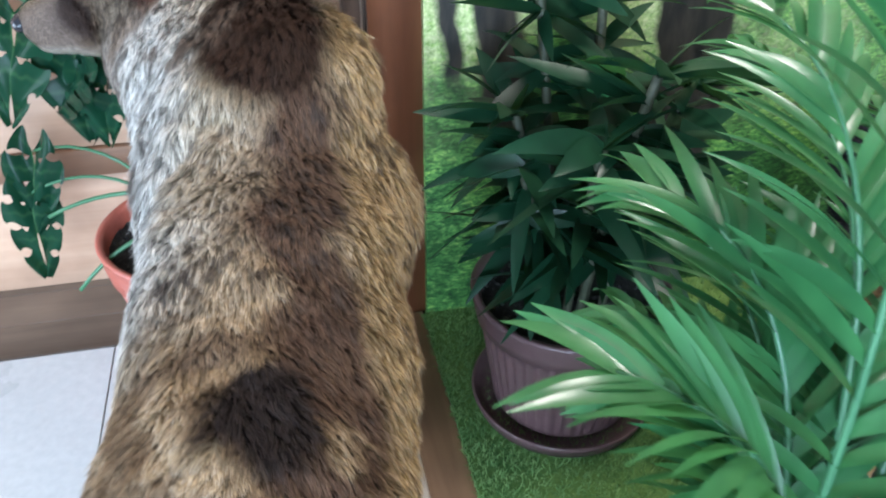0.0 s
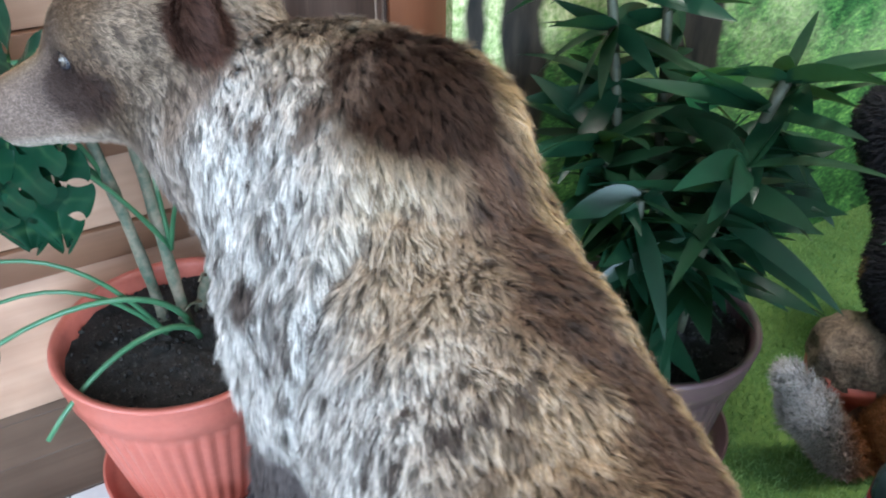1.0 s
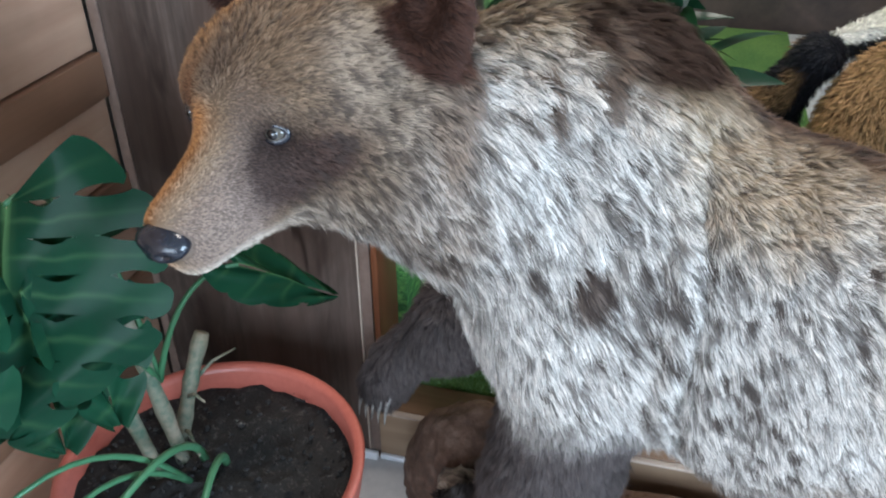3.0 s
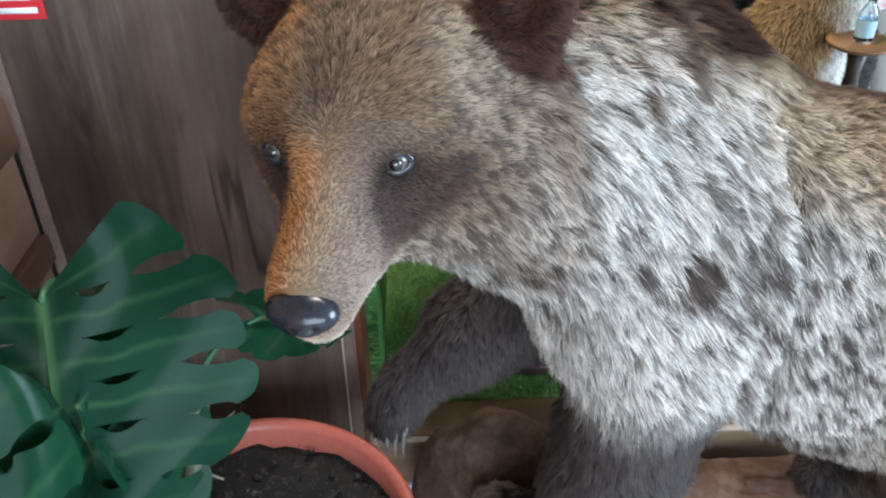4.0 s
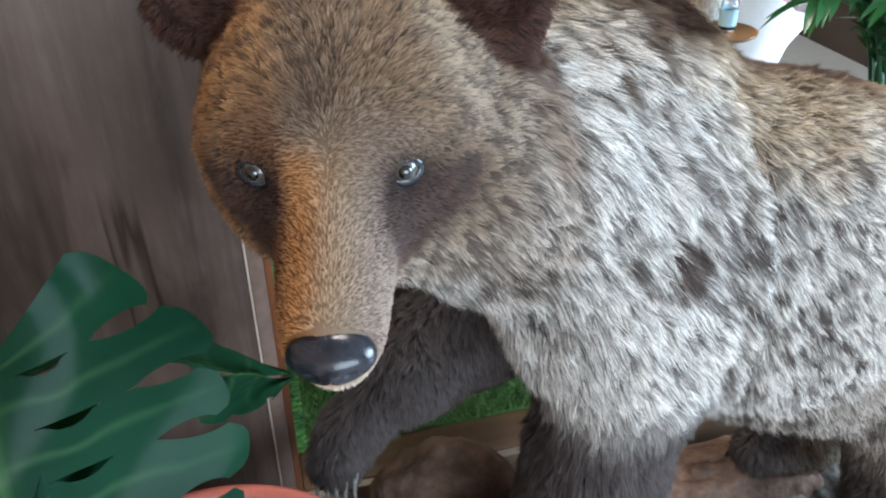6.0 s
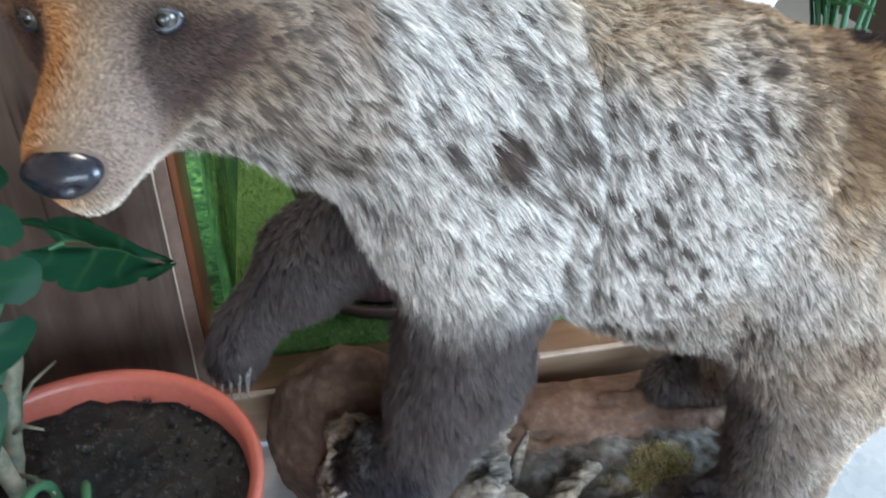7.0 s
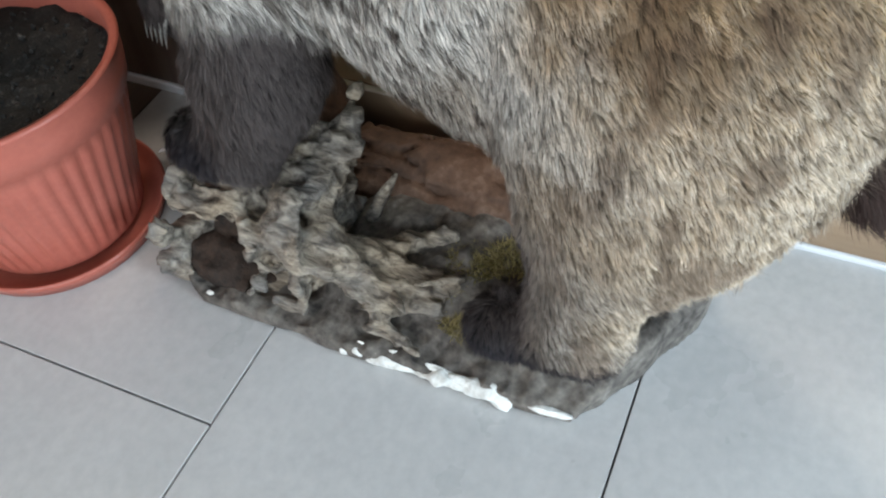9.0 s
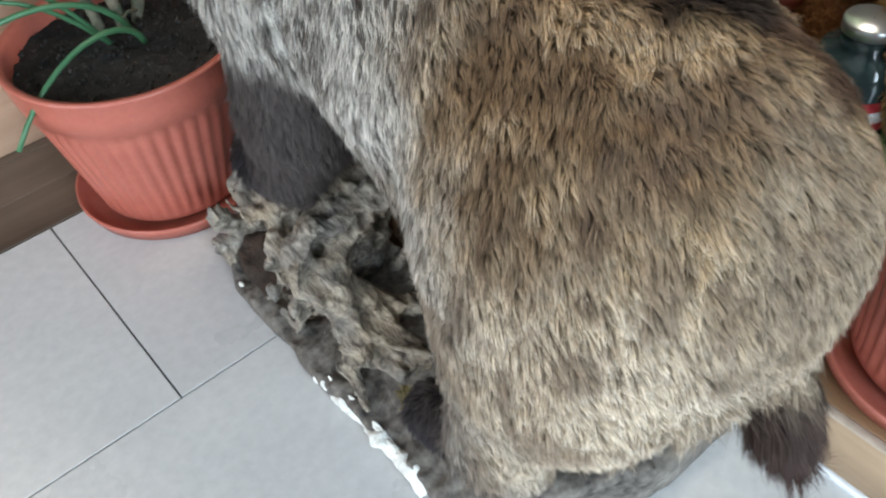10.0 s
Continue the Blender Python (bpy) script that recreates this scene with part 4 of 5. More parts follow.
    big = fractal(p, 6, 3, 43)
    d1, k1 = cells(sp, 58, 81)
    d2, k2 = cells(sp, 112, 91)
    r1, r2 = (k1 * 0.6180339) % 1.0, (k2 * 0.6180339) % 1.0
    coarse = ramp(0.17 + 0.36 * r1 + 0.75 * (big - 0.5) - d1 + 0.30 * (g.random(n) - 0.5), -0.10, 0.16) * (r1 > 0.30)
    fine = ramp(0.31 + 0.34 * r2 + 0.55 * (big - 0.5) - d2 + 0.2 * (g.random(n) - 0.5), -0.08, 0.18) * (r2 > 0.25)
    rump = ramp(0.86 - p[:, 1], 0, 0.15)
    flecked = np.maximum(coarse * (1 - head) * (1 - 0.7 * rump), (0.86 + 0.05 * head - 0.28 * rump) * fine)
    flecked *= (1 - 0.9 * snout) * (1 - 0.85 * leg) * (1 - 0.6 * patch)
    tone = (1.0 + (0.66 * (g.random(n) - 0.5) + 0.36 * (h3 - 0.5)) * (1 - 0.75 * snout))[:, None]
    under = ((g.random(n) < 0.30) * ramp(col.mean(1), 0.10, 0.3) * (1 - 0.4 * head) * (1 - 0.7 * snout))[:, None]
    root = col * (0.27 - 0.13 * flecked[:, None]) * tone
    body = col * tone * (1 - 0.62 * under)
    pale = mixc(body * 1.15, np.array((0.86, 0.835, 0.79)), 0.42 * (1 - under[:, 0]) * (1 - leg) * (1 - head) * ramp(col.mean(1), 0.12, 0.35))
    darktip = mixc(body, np.array((0.050, 0.037, 0.032)), 0.93 * flecked)
    tip = mixc(pale, darktip, flecked)
    midc = mixc(body, darktip, flecked)
    cc = np.stack([root, root, midc, midc, tip], 1)[keep].reshape(-1, 3)
    add(hv, hq4, ht3, 1, cc)

    def solid(bm, slot, color=(0.1, 0.1, 0.1)):
        bmesh.ops.triangulate(bm, faces=bm.faces[:])
        bm.verts.index_update()
        vv = np.array([w.co[:] for w in bm.verts])
        add(vv, None, np.array([[w.index for w in f.verts] for f in bm.faces]), slot, np.tile(np.array(color), (len(vv), 1)))
        bm.free()

    turn = Matrix([[*FWD[:1], SIDE[0], 0], [FWD[1], SIDE[1], 0], [0, 0, 1]]).to_4x4()
    # nose: a broad pad with two nostrils
    bm = bmesh.new()
    bmesh.ops.create_uvsphere(bm, u_segments=40, v_segments=24, radius=1.0)
    for w in bm.verts:
        x, y, z = w.co
        r = 1.0
        for s in (-1, 1):
            d = ((y - s * 0.48) / 0.24) ** 2 + ((z + 0.08) / 0.26) ** 2
            if x > 0:
                r -= 0.30 * math.exp(-d)
        r -= 0.07 * math.exp(-(y / 0.08) ** 2) * (1 if x > 0 and z < 0.3 else 0)
        w.co = Vector((x * 0.022 * r, y * 0.0315 * (1 - 0.18 * max(0, -z)) * r, z * 0.0185 * r))
    bmesh.ops.transform(bm, matrix=Matrix.Translation(at_head(0.258, -0.005, -0.067)) @ turn @ pose(0, 0, 0, 0, 14, 0), verts=bm.verts)
    solid(bm, 2)
    # eyes of glass in dark lids
    for s in (-1, 1):
        out = FWD * 0.90 + SIDE * s * 0.30 + np.array([0, 0, 0.12])
        out /= np.linalg.norm(out)
        c = at_head(0.118, s * 0.0530 + (0.005 if s < 0 else 0), 0.008)
        while bear_field(c[None, :])[0] < -0.0062:
            c = c + out * 0.001
        for rad, off, slot in ((0.0130, 0.0, 3), (0.0068, 0.0078, 4)):
            bm = bmesh.new()
            bmesh.ops.create_uvsphere(bm, u_segments=24, v_segments=16, radius=rad, matrix=Matrix.Translation(c + out * off))
            solid(bm, slot)
        # lids: a dark almond rim round the ball
        o, side = Vector(out), Vector(out).cross(Vector((0, 0, 1))).normalized()
        up = side.cross(o).normalized()
        loop = [Vector(c) + o * (0.0075 - 0.0035 * abs(math.cos(a))) + side * 0.0132 * math.cos(a) + up * 0.0084 * math.sin(a) for a in [k * math.tau / 28 for k in range(29)]]
        solid(tube_bm(loop, [0.0042] * 29, 8), 2)
    # claws
    for base_p, tip_d, num, spread in (((0.018, 1.572, 0.338), (-0.014, 0.006, -0.040), 5, (0.004, 0.0135, 0)), ((-0.165, 1.415, 0.272), (0.0, 0.026, -0.014), 5, (0.019, 0, 0))):
        for k in range(num):
            o = Vector(base_p) + Vector(spread) * (k - (num - 1) / 2)
            d = Vector(tip_d)
            solid(tube_bm(bezier(o - d * 0.4, o + Vector((0, 0.004, 0.006)), o + d * 0.6 + Vector((0, 0.004, 0.003)), o + d, 7), [0.0048, 0.0046, 0.0042, 0.0036, 0.0028, 0.0018, 0.0005], 8), 5)
    me = raw_mesh("mounted_bear", np.concatenate(verts), [np.concatenate(faces4), np.concatenate(faces3)], [M_skin, M_fur, M_nose, M_eye, M_pupil, M_claw],
                  np.concatenate(mat4 + mat3), np.concatenate(cols))
    return tagged(new("mounted_bear", me), "mounted brown bear, grizzled pale flanks, one forepaw raised", "mounted bear")


BEAR_HAIRS = 800000
build_bear()

# ---- the base the bear stands on ----
def organic(name, field, lo, hi, step, material, parent, label=""):
    v, q = shell(field, lo, hi, step)
    ob = new(name, raw_mesh(name, v, [q], [material]))
    ob.parent = parent
    return tagged(ob, label) if label else ob


base = thing("log_base", (0, 0, 0), "rustic base of earth, bark log and hollow weathered root", "display base")


def slab_field(p):
    x, y, z = p.T
    edge = 0.030 * (fractal(p * np.array([1, 1, 0.3]), 11, 3, 51) - 0.5)
    front = -(x + 0.305 - 0.05 * ramp(y, 1.36, 1.46)) + edge
    rear = (0.545 + 0.60 * np.maximum(0, -0.055 - x)) - y + edge
    side = np.maximum(np.maximum(front, x - 0.135 + edge), np.maximum(rear, y - 1.45 + edge))
    top = 0.032 + 0.060 * ramp(x, -0.30, -0.14) * ramp(1.20 - y, 0, 0.06) + 0.034 * (fractal(p, 17, 3, 52) - 0.5) + 0.022 * (fractal(p, 55, 2, 53) - 0.5)
    return np.maximum(side, np.maximum(z - top, 0.001 - z)) * 0.8


organic("slab", slab_field, (-0.36, 0.50, -0.008), (0.16, 1.50, 0.15), 0.0075, M_ground, base, "grey glued earth and lichen slab")


def log_field(p):
    x, y, z = p.T
    crack = 0.020 * ramp(np.abs(fractal(p * np.array([1.0, 0.35, 1.0]), 22, 2, 61) - 0.5), 0.06, 0.0)
    r = 0.100 + 0.020 * (fractal(p * np.array([1, 0.5, 1]), 12, 3, 62) - 0.5) + 0.010 * (fractal(p, 48, 2, 63) - 0.5) - crack
    d = np.sqrt((x - 0.062) ** 2 + (z - 0.036) ** 2) - r
    return np.maximum(d, np.maximum(0.66 + 0.05 * (vnoise(p, 30, 64) - 0.5) - y, y - 1.235 - 0.05 * (vnoise(p, 30, 65) - 0.5))) * 0.8


organic("log", log_field, (-0.07, 0.60, 0.004), (0.184, 1.29, 0.16), 0.0065, M_bark, base, "short red-brown log with cracked bark")


def root_field(p):
    x, y, z = p.T
    # a block of old root, rotted through from above and in front
    lump = np.maximum(np.maximum(-0.282 + 0.35 * np.maximum(0, z - 0.10) - x, x + 0.045), np.maximum(1.165 - y, y - 1.462 + 0.25 * np.maximum(0, z - 0.12)))
    lump = np.maximum(lump, z - 0.205 - 0.42 * (x + 0.20))
    for c, r in (((-0.150, 1.402, 0.250), (0.062, 0.044, 0.075)), ((-0.195, 1.262, 0.225), (0.050, 0.038, 0.060)), ((-0.285, 1.350, 0.100), (0.130, 0.092, 0.085)), ((-0.285, 1.425, 0.170), (0.060, 0.022, 0.026)),
                 ((-0.275, 1.225, 0.120), (0.060, 0.036, 0.032)), ((-0.100, 1.325, 0.26), (0.060, 0.045, 0.060)), ((-0.29, 1.30, 0.175), (0.045, 0.028, 0.018))):
        lump = -smin(-lump, ball(p, c, r), 0.012)
    d = lump
    for a, b, ra, rb in (((-0.185, 1.20, 0.19), (-0.245, 1.05, 0.06), 0.048, 0.026), ((-0.13, 1.19, 0.20), (-0.07, 1.125, 0.265), 0.030, 0.008), ((-0.075, 1.185, 0.20), (-0.045, 1.135, 0.352), 0.032, 0.005),
                         ((-0.075, 1.165, 0.27), (-0.02, 1.165, 0.31), 0.016, 0.004), ((-0.245, 1.06, 0.06), (-0.292, 0.95, 0.045), 0.026, 0.007), ((-0.20, 1.15, 0.11), (-0.17, 0.94, 0.085), 0.040, 0.010),
                         ((-0.17, 1.10, 0.10), (-0.08, 0.98, 0.105), 0.022, 0.008), ((-0.22, 1.03, 0.075), (-0.20, 0.88, 0.075), 0.018, 0.006)):
        d = smin(d, cone(p, a, b, ra, rb), 0.03)
    grain = np.abs(fractal(p * np.array([1, 0.4, 0.8]), 42, 2, 72) - 0.5)
    d = d + 0.030 * (fractal(p, 20, 3, 71) - 0.5) + 0.042 * (grain - 0.11) + 0.006 * (vnoise(p, 110, 73) - 0.5)
    d = np.maximum(d, (0.33 - vnoise(p * np.array([1, 0.7, 1]), 25, 76)) * 0.10)
    return np.maximum(d, 0.002 - z) * 0.75


organic("hollow_root", root_field, (-0.34, 0.86, -0.004), (0.04, 1.50, 0.38), 0.0045, M_drift, base, "hollow grey weathered root with torn rims")
organic("log_stub", lambda p: np.maximum(ball(p, (0.072, 1.392, 0.11), (0.105, 0.15, 0.19)) + 0.03 * (fractal(p * np.array([1, 1, 0.5]), 20, 3, 91) - 0.5) + 0.012 * (fractal(p, 60, 2, 92) - 0.5), 0.002 - p[:, 2]) * 0.8, (-0.09, 1.20, -0.004), (0.182, 1.58, 0.33), 0.0075, M_bark, base, "red-brown broken log end")
# rotten heartwood; its near-black also stands for the shade in the hollows
organic("rotten_core", lambda p: np.maximum(np.minimum(ball(p, (-0.120, 1.335, 0.075), (0.080, 0.115, 0.115)), ball(p, (-0.220, 1.345, 0.036), (0.058, 0.098, 0.046))) + 0.05 * (fractal(p, 24, 3, 81) - 0.5), 0.002 - p[:, 2]) * 0.8, (-0.29, 1.16, -0.004), (0.02, 1.50, 0.23), 0.007, M_rot, base, "dark rotten heartwood inside the root")
for a, b, r in (((-0.085, 1.135, 0.09), (-0.044, 1.090, 0.178), 0.012), ((-0.20, 1.05, 0.085), (-0.255, 0.985, 0.10), 0.009), ((-0.16, 0.92, 0.10), (-0.21, 0.99, 0.115), 0.007), ((-0.13, 1.09, 0.09), (-0.18, 1.13, 0.12), 0.008)):
    a, b = Vector(a), Vector(b)
    pts = [a + (b - a) * t + 0.006 * Vector((noise.noise(a * 40 + Vector((t * 3, 0, 0))), noise.noise(b * 40 + Vector((0, t * 3, 0))), 0)) for t in [i / 6 for i in range(7)]]
    part("splinter", tube_bm(pts, [r, r * 1.1, r * 0.9, r, r * 0.8, r * 0.6, r * 0.25], 7), M_drift, base)
rb = np.random.default_rng(77)
organic("plaster_streak", lambda p: np.maximum(cone(p, (-0.298, 0.80, 0.014), (-0.300, 1.08, 0.014), 0.015, 0.012) + 0.034 * (fractal(p, 34, 3, 95) - 0.5), 0.003 - p[:, 2]) * 0.8, (-0.33, 0.76, -0.004), (-0.26, 1.12, 0.045), 0.0045, M_plaster, base, "streak of bare white plaster along the edge")
for k in range(34):
    y = 0.80 + 0.27 * rb.random() if k < 26 else 0.62 + 0.75 * rb.random()
    s = (0.008 + 0.018 * rb.random() ** 2) * (1 if k < 26 else 0.6)
    bm = bmesh.new()
    bmesh.ops.create_icosphere(bm, subdivisions=2, radius=1.0)
    for w in bm.verts:
        w.co *= 1 + 0.45 * noise.noise(w.co * 1.7 + Vector((k * 3.1, 0, 0)))
    bmesh.ops.transform(bm, matrix=Matrix.Translation((-0.301 + 0.010 * rb.random() + 0.6 * max(0.0, 0.68 - y), y, 0.006 + 0.022 * rb.random())) @ Matrix.Diagonal((0.30 * s + 0.003, s * (1.0 + rb.random()), 0.45 * s + 0.002, 1)), verts=bm.verts)
    part("plaster_chip", bm, M_plaster, base, "chip of bare white plaster", smooth=False)
for c, rad, count in (((-0.165, 0.985, 0.088), 0.045, 1500), ((-0.115, 0.925, 0.10), 0.035, 900), ((-0.21, 1.06, 0.085), 0.03, 800), ((-0.09, 0.85, 0.11), 0.04, 900), ((-0.22, 0.90, 0.07), 0.028, 500)):
    a, rr = rb.random(count) * 6.283, rad * np.sqrt(rb.random(count))
    pp = np.stack([c[0] + rr * np.cos(a), c[1] + 1.4 * rr * np.sin(a), np.full(count, c[2] - 0.012) + 0.010 * (1 - rr / rad)], 1)
    mv, mq, mt = fur_strands(pp, np.tile([0, 0, 1.0], (count, 1)), rb.normal(0, 1, (count, 3)), 0.009 + 0.012 * rb.random(count), np.full(count, 0.0008), rb, 0.6, 0.6)
    ob = new("moss", raw_mesh("moss", mv, [mq, mt], [M_moss]))
    ob.parent = base
    tagged(ob, "tuft of dry yellow-green moss", kind="stuff")

# ---- plants ----
def leaf_frame(attach, tip, face):
    """Axes of a blade: y from attach to tip, z towards face."""
    a, t = Vector(attach), Vector(tip)
    y = (t - a).normalized()
    f = Vector(face)
    z = (f - f.dot(y) * y).normalized()
    x = y.cross(z)
    m = Matrix((x, y, z)).transposed().to_4x4()
    m.translation = a
    return m, (t - a).length


def ramp_up(x):
    return max(0.0, min(1.0, x)) ** 2


def slit(u, rim):
    """Width of a split along its way to the margin: a long oval that nearly closes at the rim."""
    u = max(0.0, min(1.0, u))
    return 1.25 * math.sin(math.pi * u ** 0.8) ** 0.8 + rim * u


def monstera_leaf(parent, attach, tip, face, width, fold=0.15, droop=0.15, seed=0, cut=0.42, gap=0.13):
    """A split leaf: fingers that join round the midrib and part towards the margin, with small holes beside the midrib."""
    m, length = leaf_frame(attach, tip, face)
    r = random.Random(seed)
    bm = bmesh.new()
    layer = bm.verts.layers.float.new("vein")
    fingers = 7 if seed == 0 else 4

    def place(s, q, side):
        w = width * 0.5 * math.sin(math.pi * (0.14 + 0.83 * s))
        root, rim = max(0.0, (s - 0.14) / 0.86) ** 1.15, -0.32 + 1.32 * s
        yy = length * (root + (rim - root) * q ** 0.92 + 0.05 * q * q * s)
        xx = side * q * w
        zz = fold * abs(xx) - droop * length * s * s - 0.14 * q * q * w + 0.008 * math.sin(9 * s + side * 2 + 5 * q + seed)
        return Vector((xx, yy, zz))

    for side in (-1, 1):
        cuts = [0.0] + [(i + 1) / fingers + r.uniform(-0.015, 0.015) for i in range(fingers - 1)] + [1.0]
        opens = [min(0.97, cut + r.uniform(-0.12, 0.12)) for _ in range(fingers + 1)]
        rims = [r.choice((0.0, 0.5, 0.9)) for _ in range(fingers + 1)]
        for i in range(fingers):
            s0, s1 = cuts[i], cuts[i + 1]
            grid = []
            open0, open1 = opens[i], opens[i + 1]
            nq, ns = 20, 8
            for a in range(nq + 1):
                q = a / nq
                row = []
                hole = 0.24 * max(0, 1 - ((q - 0.30) / 0.11) ** 2) if 0 < i < fingers - 1 and cut < 0.65 else 0
                g0 = (0.0 if i == 0 else gap * slit((q - open0) / (1 - open0), rims[i])) + (hole if i > 0 else 0)
                g1 = (0.0 if i == fingers - 1 else gap * slit((q - open1) / (1 - open1), rims[i + 1]))
                for b in range(ns + 1):
                    t = b / ns
                    s = s0 + (s1 - s0) * (g0 * 0.8 + (1 - 0.8 * g0 - 0.8 * g1) * t)
                    qq = q * (1 - 0.09 * (2 * t - 1) ** 4 * ramp_up((q - 0.55) / 0.45)) * (1 + 0.05 * math.sin(i * 2.1 + seed) * ramp_up((q - 0.5) / 0.5))
                    v = bm.verts.new(place(s, qq, side))
                    v[layer] = max(0.8 * math.exp(-(q / 0.035) ** 2) * (1 - s), 0.17 * math.exp(-((t - 0.5) / 0.06) ** 2) * (1 - q) ** 0.6)
                    row.append(v)
                grid.append(row)
            for a in range(nq):
                for b in range(ns):
                    f = (grid[a][b], grid[a][b + 1], grid[a + 1][b + 1], grid[a + 1][b])
                    bm.faces.new(f if side > 0 else f[::-1])
    bmesh.ops.remove_doubles(bm, verts=bm.verts, dist=0.0006)
    bmesh.ops.recalc_face_normals(bm, faces=bm.faces)
    bmesh.ops.transform(bm, matrix=m, verts=bm.verts)
    return part("leaf", bm, M_monstera, parent)


def strap_leaf(bm, a, way, length, width, sag, twist=0.0, n=9, fold=0.25):
    """A long pointed leaf that arches over, added to bm."""
    a, d = Vector(a), Vector(way).normalized()
    side = d.cross(Vector((0, 0, 1)))
    side = side.normalized() if side.length > 0.05 else Vector((1, 0, 0))
    up = side.cross(d).normalized()
    side, up = side * math.cos(twist) + up * math.sin(twist), up * math.cos(twist) - side * math.sin(twist)
    prev, p = None, a.copy()
    for i in range(n + 1):
        t = i / n
        w = width * 0.5 * (math.sin(math.pi * min(1.0, 0.06 + 0.94 * t) ** 0.75)) ** 0.8 if t < 1 else 0.0004
        row = [bm.verts.new(p - side * w + up * fold * w), bm.verts.new(p), bm.verts.new(p + side * w + up * fold * w)]
        if prev:
            bm.faces.new((prev[0], prev[1], row[1], row[0]))
            bm.faces.new((prev[1], prev[2], row[2], row[1]))
        prev = row
        d = (d + Vector((0, 0, -sag / n))).normalized()
        p = p + d * length / n
    return bm


rp = random.Random(8)
# -- split-leaf plant in the large pot --
monstera = thing("monstera_plant", (0, 0, 0), "potted split-leaf plant with glossy drooping dark leaves", "plant")
canes = []
for pts, rad in (((( -0.155, 1.865, 0.32), (-0.14, 1.86, 0.38), (-0.115, 1.848, 0.45), (-0.081, 1.835, 0.515)), 0.0125), (((-0.19, 1.84, 0.32), (-0.20, 1.85, 0.45), (-0.205, 1.87, 0.60), (-0.215, 1.88, 0.75)), 0.012),
                 (((-0.23, 1.86, 0.32), (-0.24, 1.88, 0.48), (-0.27, 1.90, 0.66), (-0.30, 1.91, 0.85)), 0.011)):
    fine = bezier(*pts, 11)
    part("cane", tube_bm(fine, [rad * (1 + 0.18 * (i % 3 == 0)) for i in range(11)], 10), M_cane, monstera)
for a, b in (((-0.12, 1.85, 0.43), (-0.045, 1.80, 0.46)), ((-0.145, 1.86, 0.35), (-0.215, 1.79, 0.375)), ((-0.13, 1.855, 0.41), (-0.16, 1.80, 0.44))):
    mid = (Vector(a) + Vector(b)) / 2 + Vector((0, 0, 0.012))
    part("twig", tube_bm([a, mid, b], [0.004, 0.003, 0.0016], 6), M_cane, monstera)
LEAVES = (((-0.376, 1.843, 0.923), (-0.49, 1.84, 0.663), (-0.80, -0.28, 0.50), 0.37, 0.03, 0.05), ((-0.13, 1.715, 0.705), (-0.012, 1.612, 0.585), (-0.62, -0.25, 0.75), 0.095, -0.45, 0.06),
          ((-0.41, 1.83, 0.83), (-0.44, 1.80, 0.60), (-0.45, -0.85, 0.35), 0.20, 0.45, 0.12), ((-0.36, 1.81, 0.80), (-0.385, 1.76, 0.61), (-0.35, -0.85, 0.35), 0.15, 0.6, 0.10),
          ((-0.52, 1.86, 0.88), (-0.60, 1.80, 0.66), (-0.2, -0.75, 0.6), 0.19, 0.25, 0.18), ((-0.57, 1.87, 0.56), (-0.61, 1.81, 0.37), (-0.2, -0.9, 0.4), 0.14, 0.3, 0.15),
          ((-0.60, 1.85, 0.46), (-0.615, 1.79, 0.25), (-0.1, -0.9, 0.45), 0.14, 0.3, 0.15),
          ((-0.20, 1.90, 0.80), (-0.10, 1.98, 0.72), (-0.5, -0.5, 0.7), 0.20, 0.3, 0.2), ((-0.66, 1.88, 0.98), (-0.80, 1.84, 0.80), (-0.2, -0.7, 0.6), 0.26, 0.2, 0.2))
for i, (a, t, f, w, fo, dr) in enumerate(LEAVES):
    monstera_leaf(monstera, a, t, f, w, fo, dr, i, (0.60, 0.95)[i] if i < 2 else 0.5, 0.11 if i < 2 else 0.12)
    s0 = Vector(((-0.215, 1.88, 0.72), (-0.19, 1.85, 0.50), (-0.27, 1.90, 0.64))[i % 3]) if i not in (5, 6) else Vector((-0.24, 1.80, 0.34))
    a = Vector(a)
    mid = (s0 + a) / 2 + Vector((0, 0, 0.10 if i not in (5, 6) else 0.16))
    part("leaf_stalk", tube_bm(bezier(s0, s0 * 0.6 + mid * 0.4 + Vector((0, 0, 0.03)), mid, a, 12), [0.0055 - 0.0002 * k for k in range(12)], 7), M_stem, monstera)
for pts in (((-0.185, 1.765, 0.335), (-0.20, 1.75, 0.42), (-0.36, 1.72, 0.44), (-0.50, 1.66, 0.30)), ((-0.19, 1.80, 0.34), (-0.22, 1.79, 0.47), (-0.40, 1.80, 0.50), (-0.56, 1.80, 0.42))):
    part("leaf_stalk", tube_bm(bezier(*pts, 14), [0.0072 - 0.0002 * k for k in range(14)], 8), M_stem, monstera)

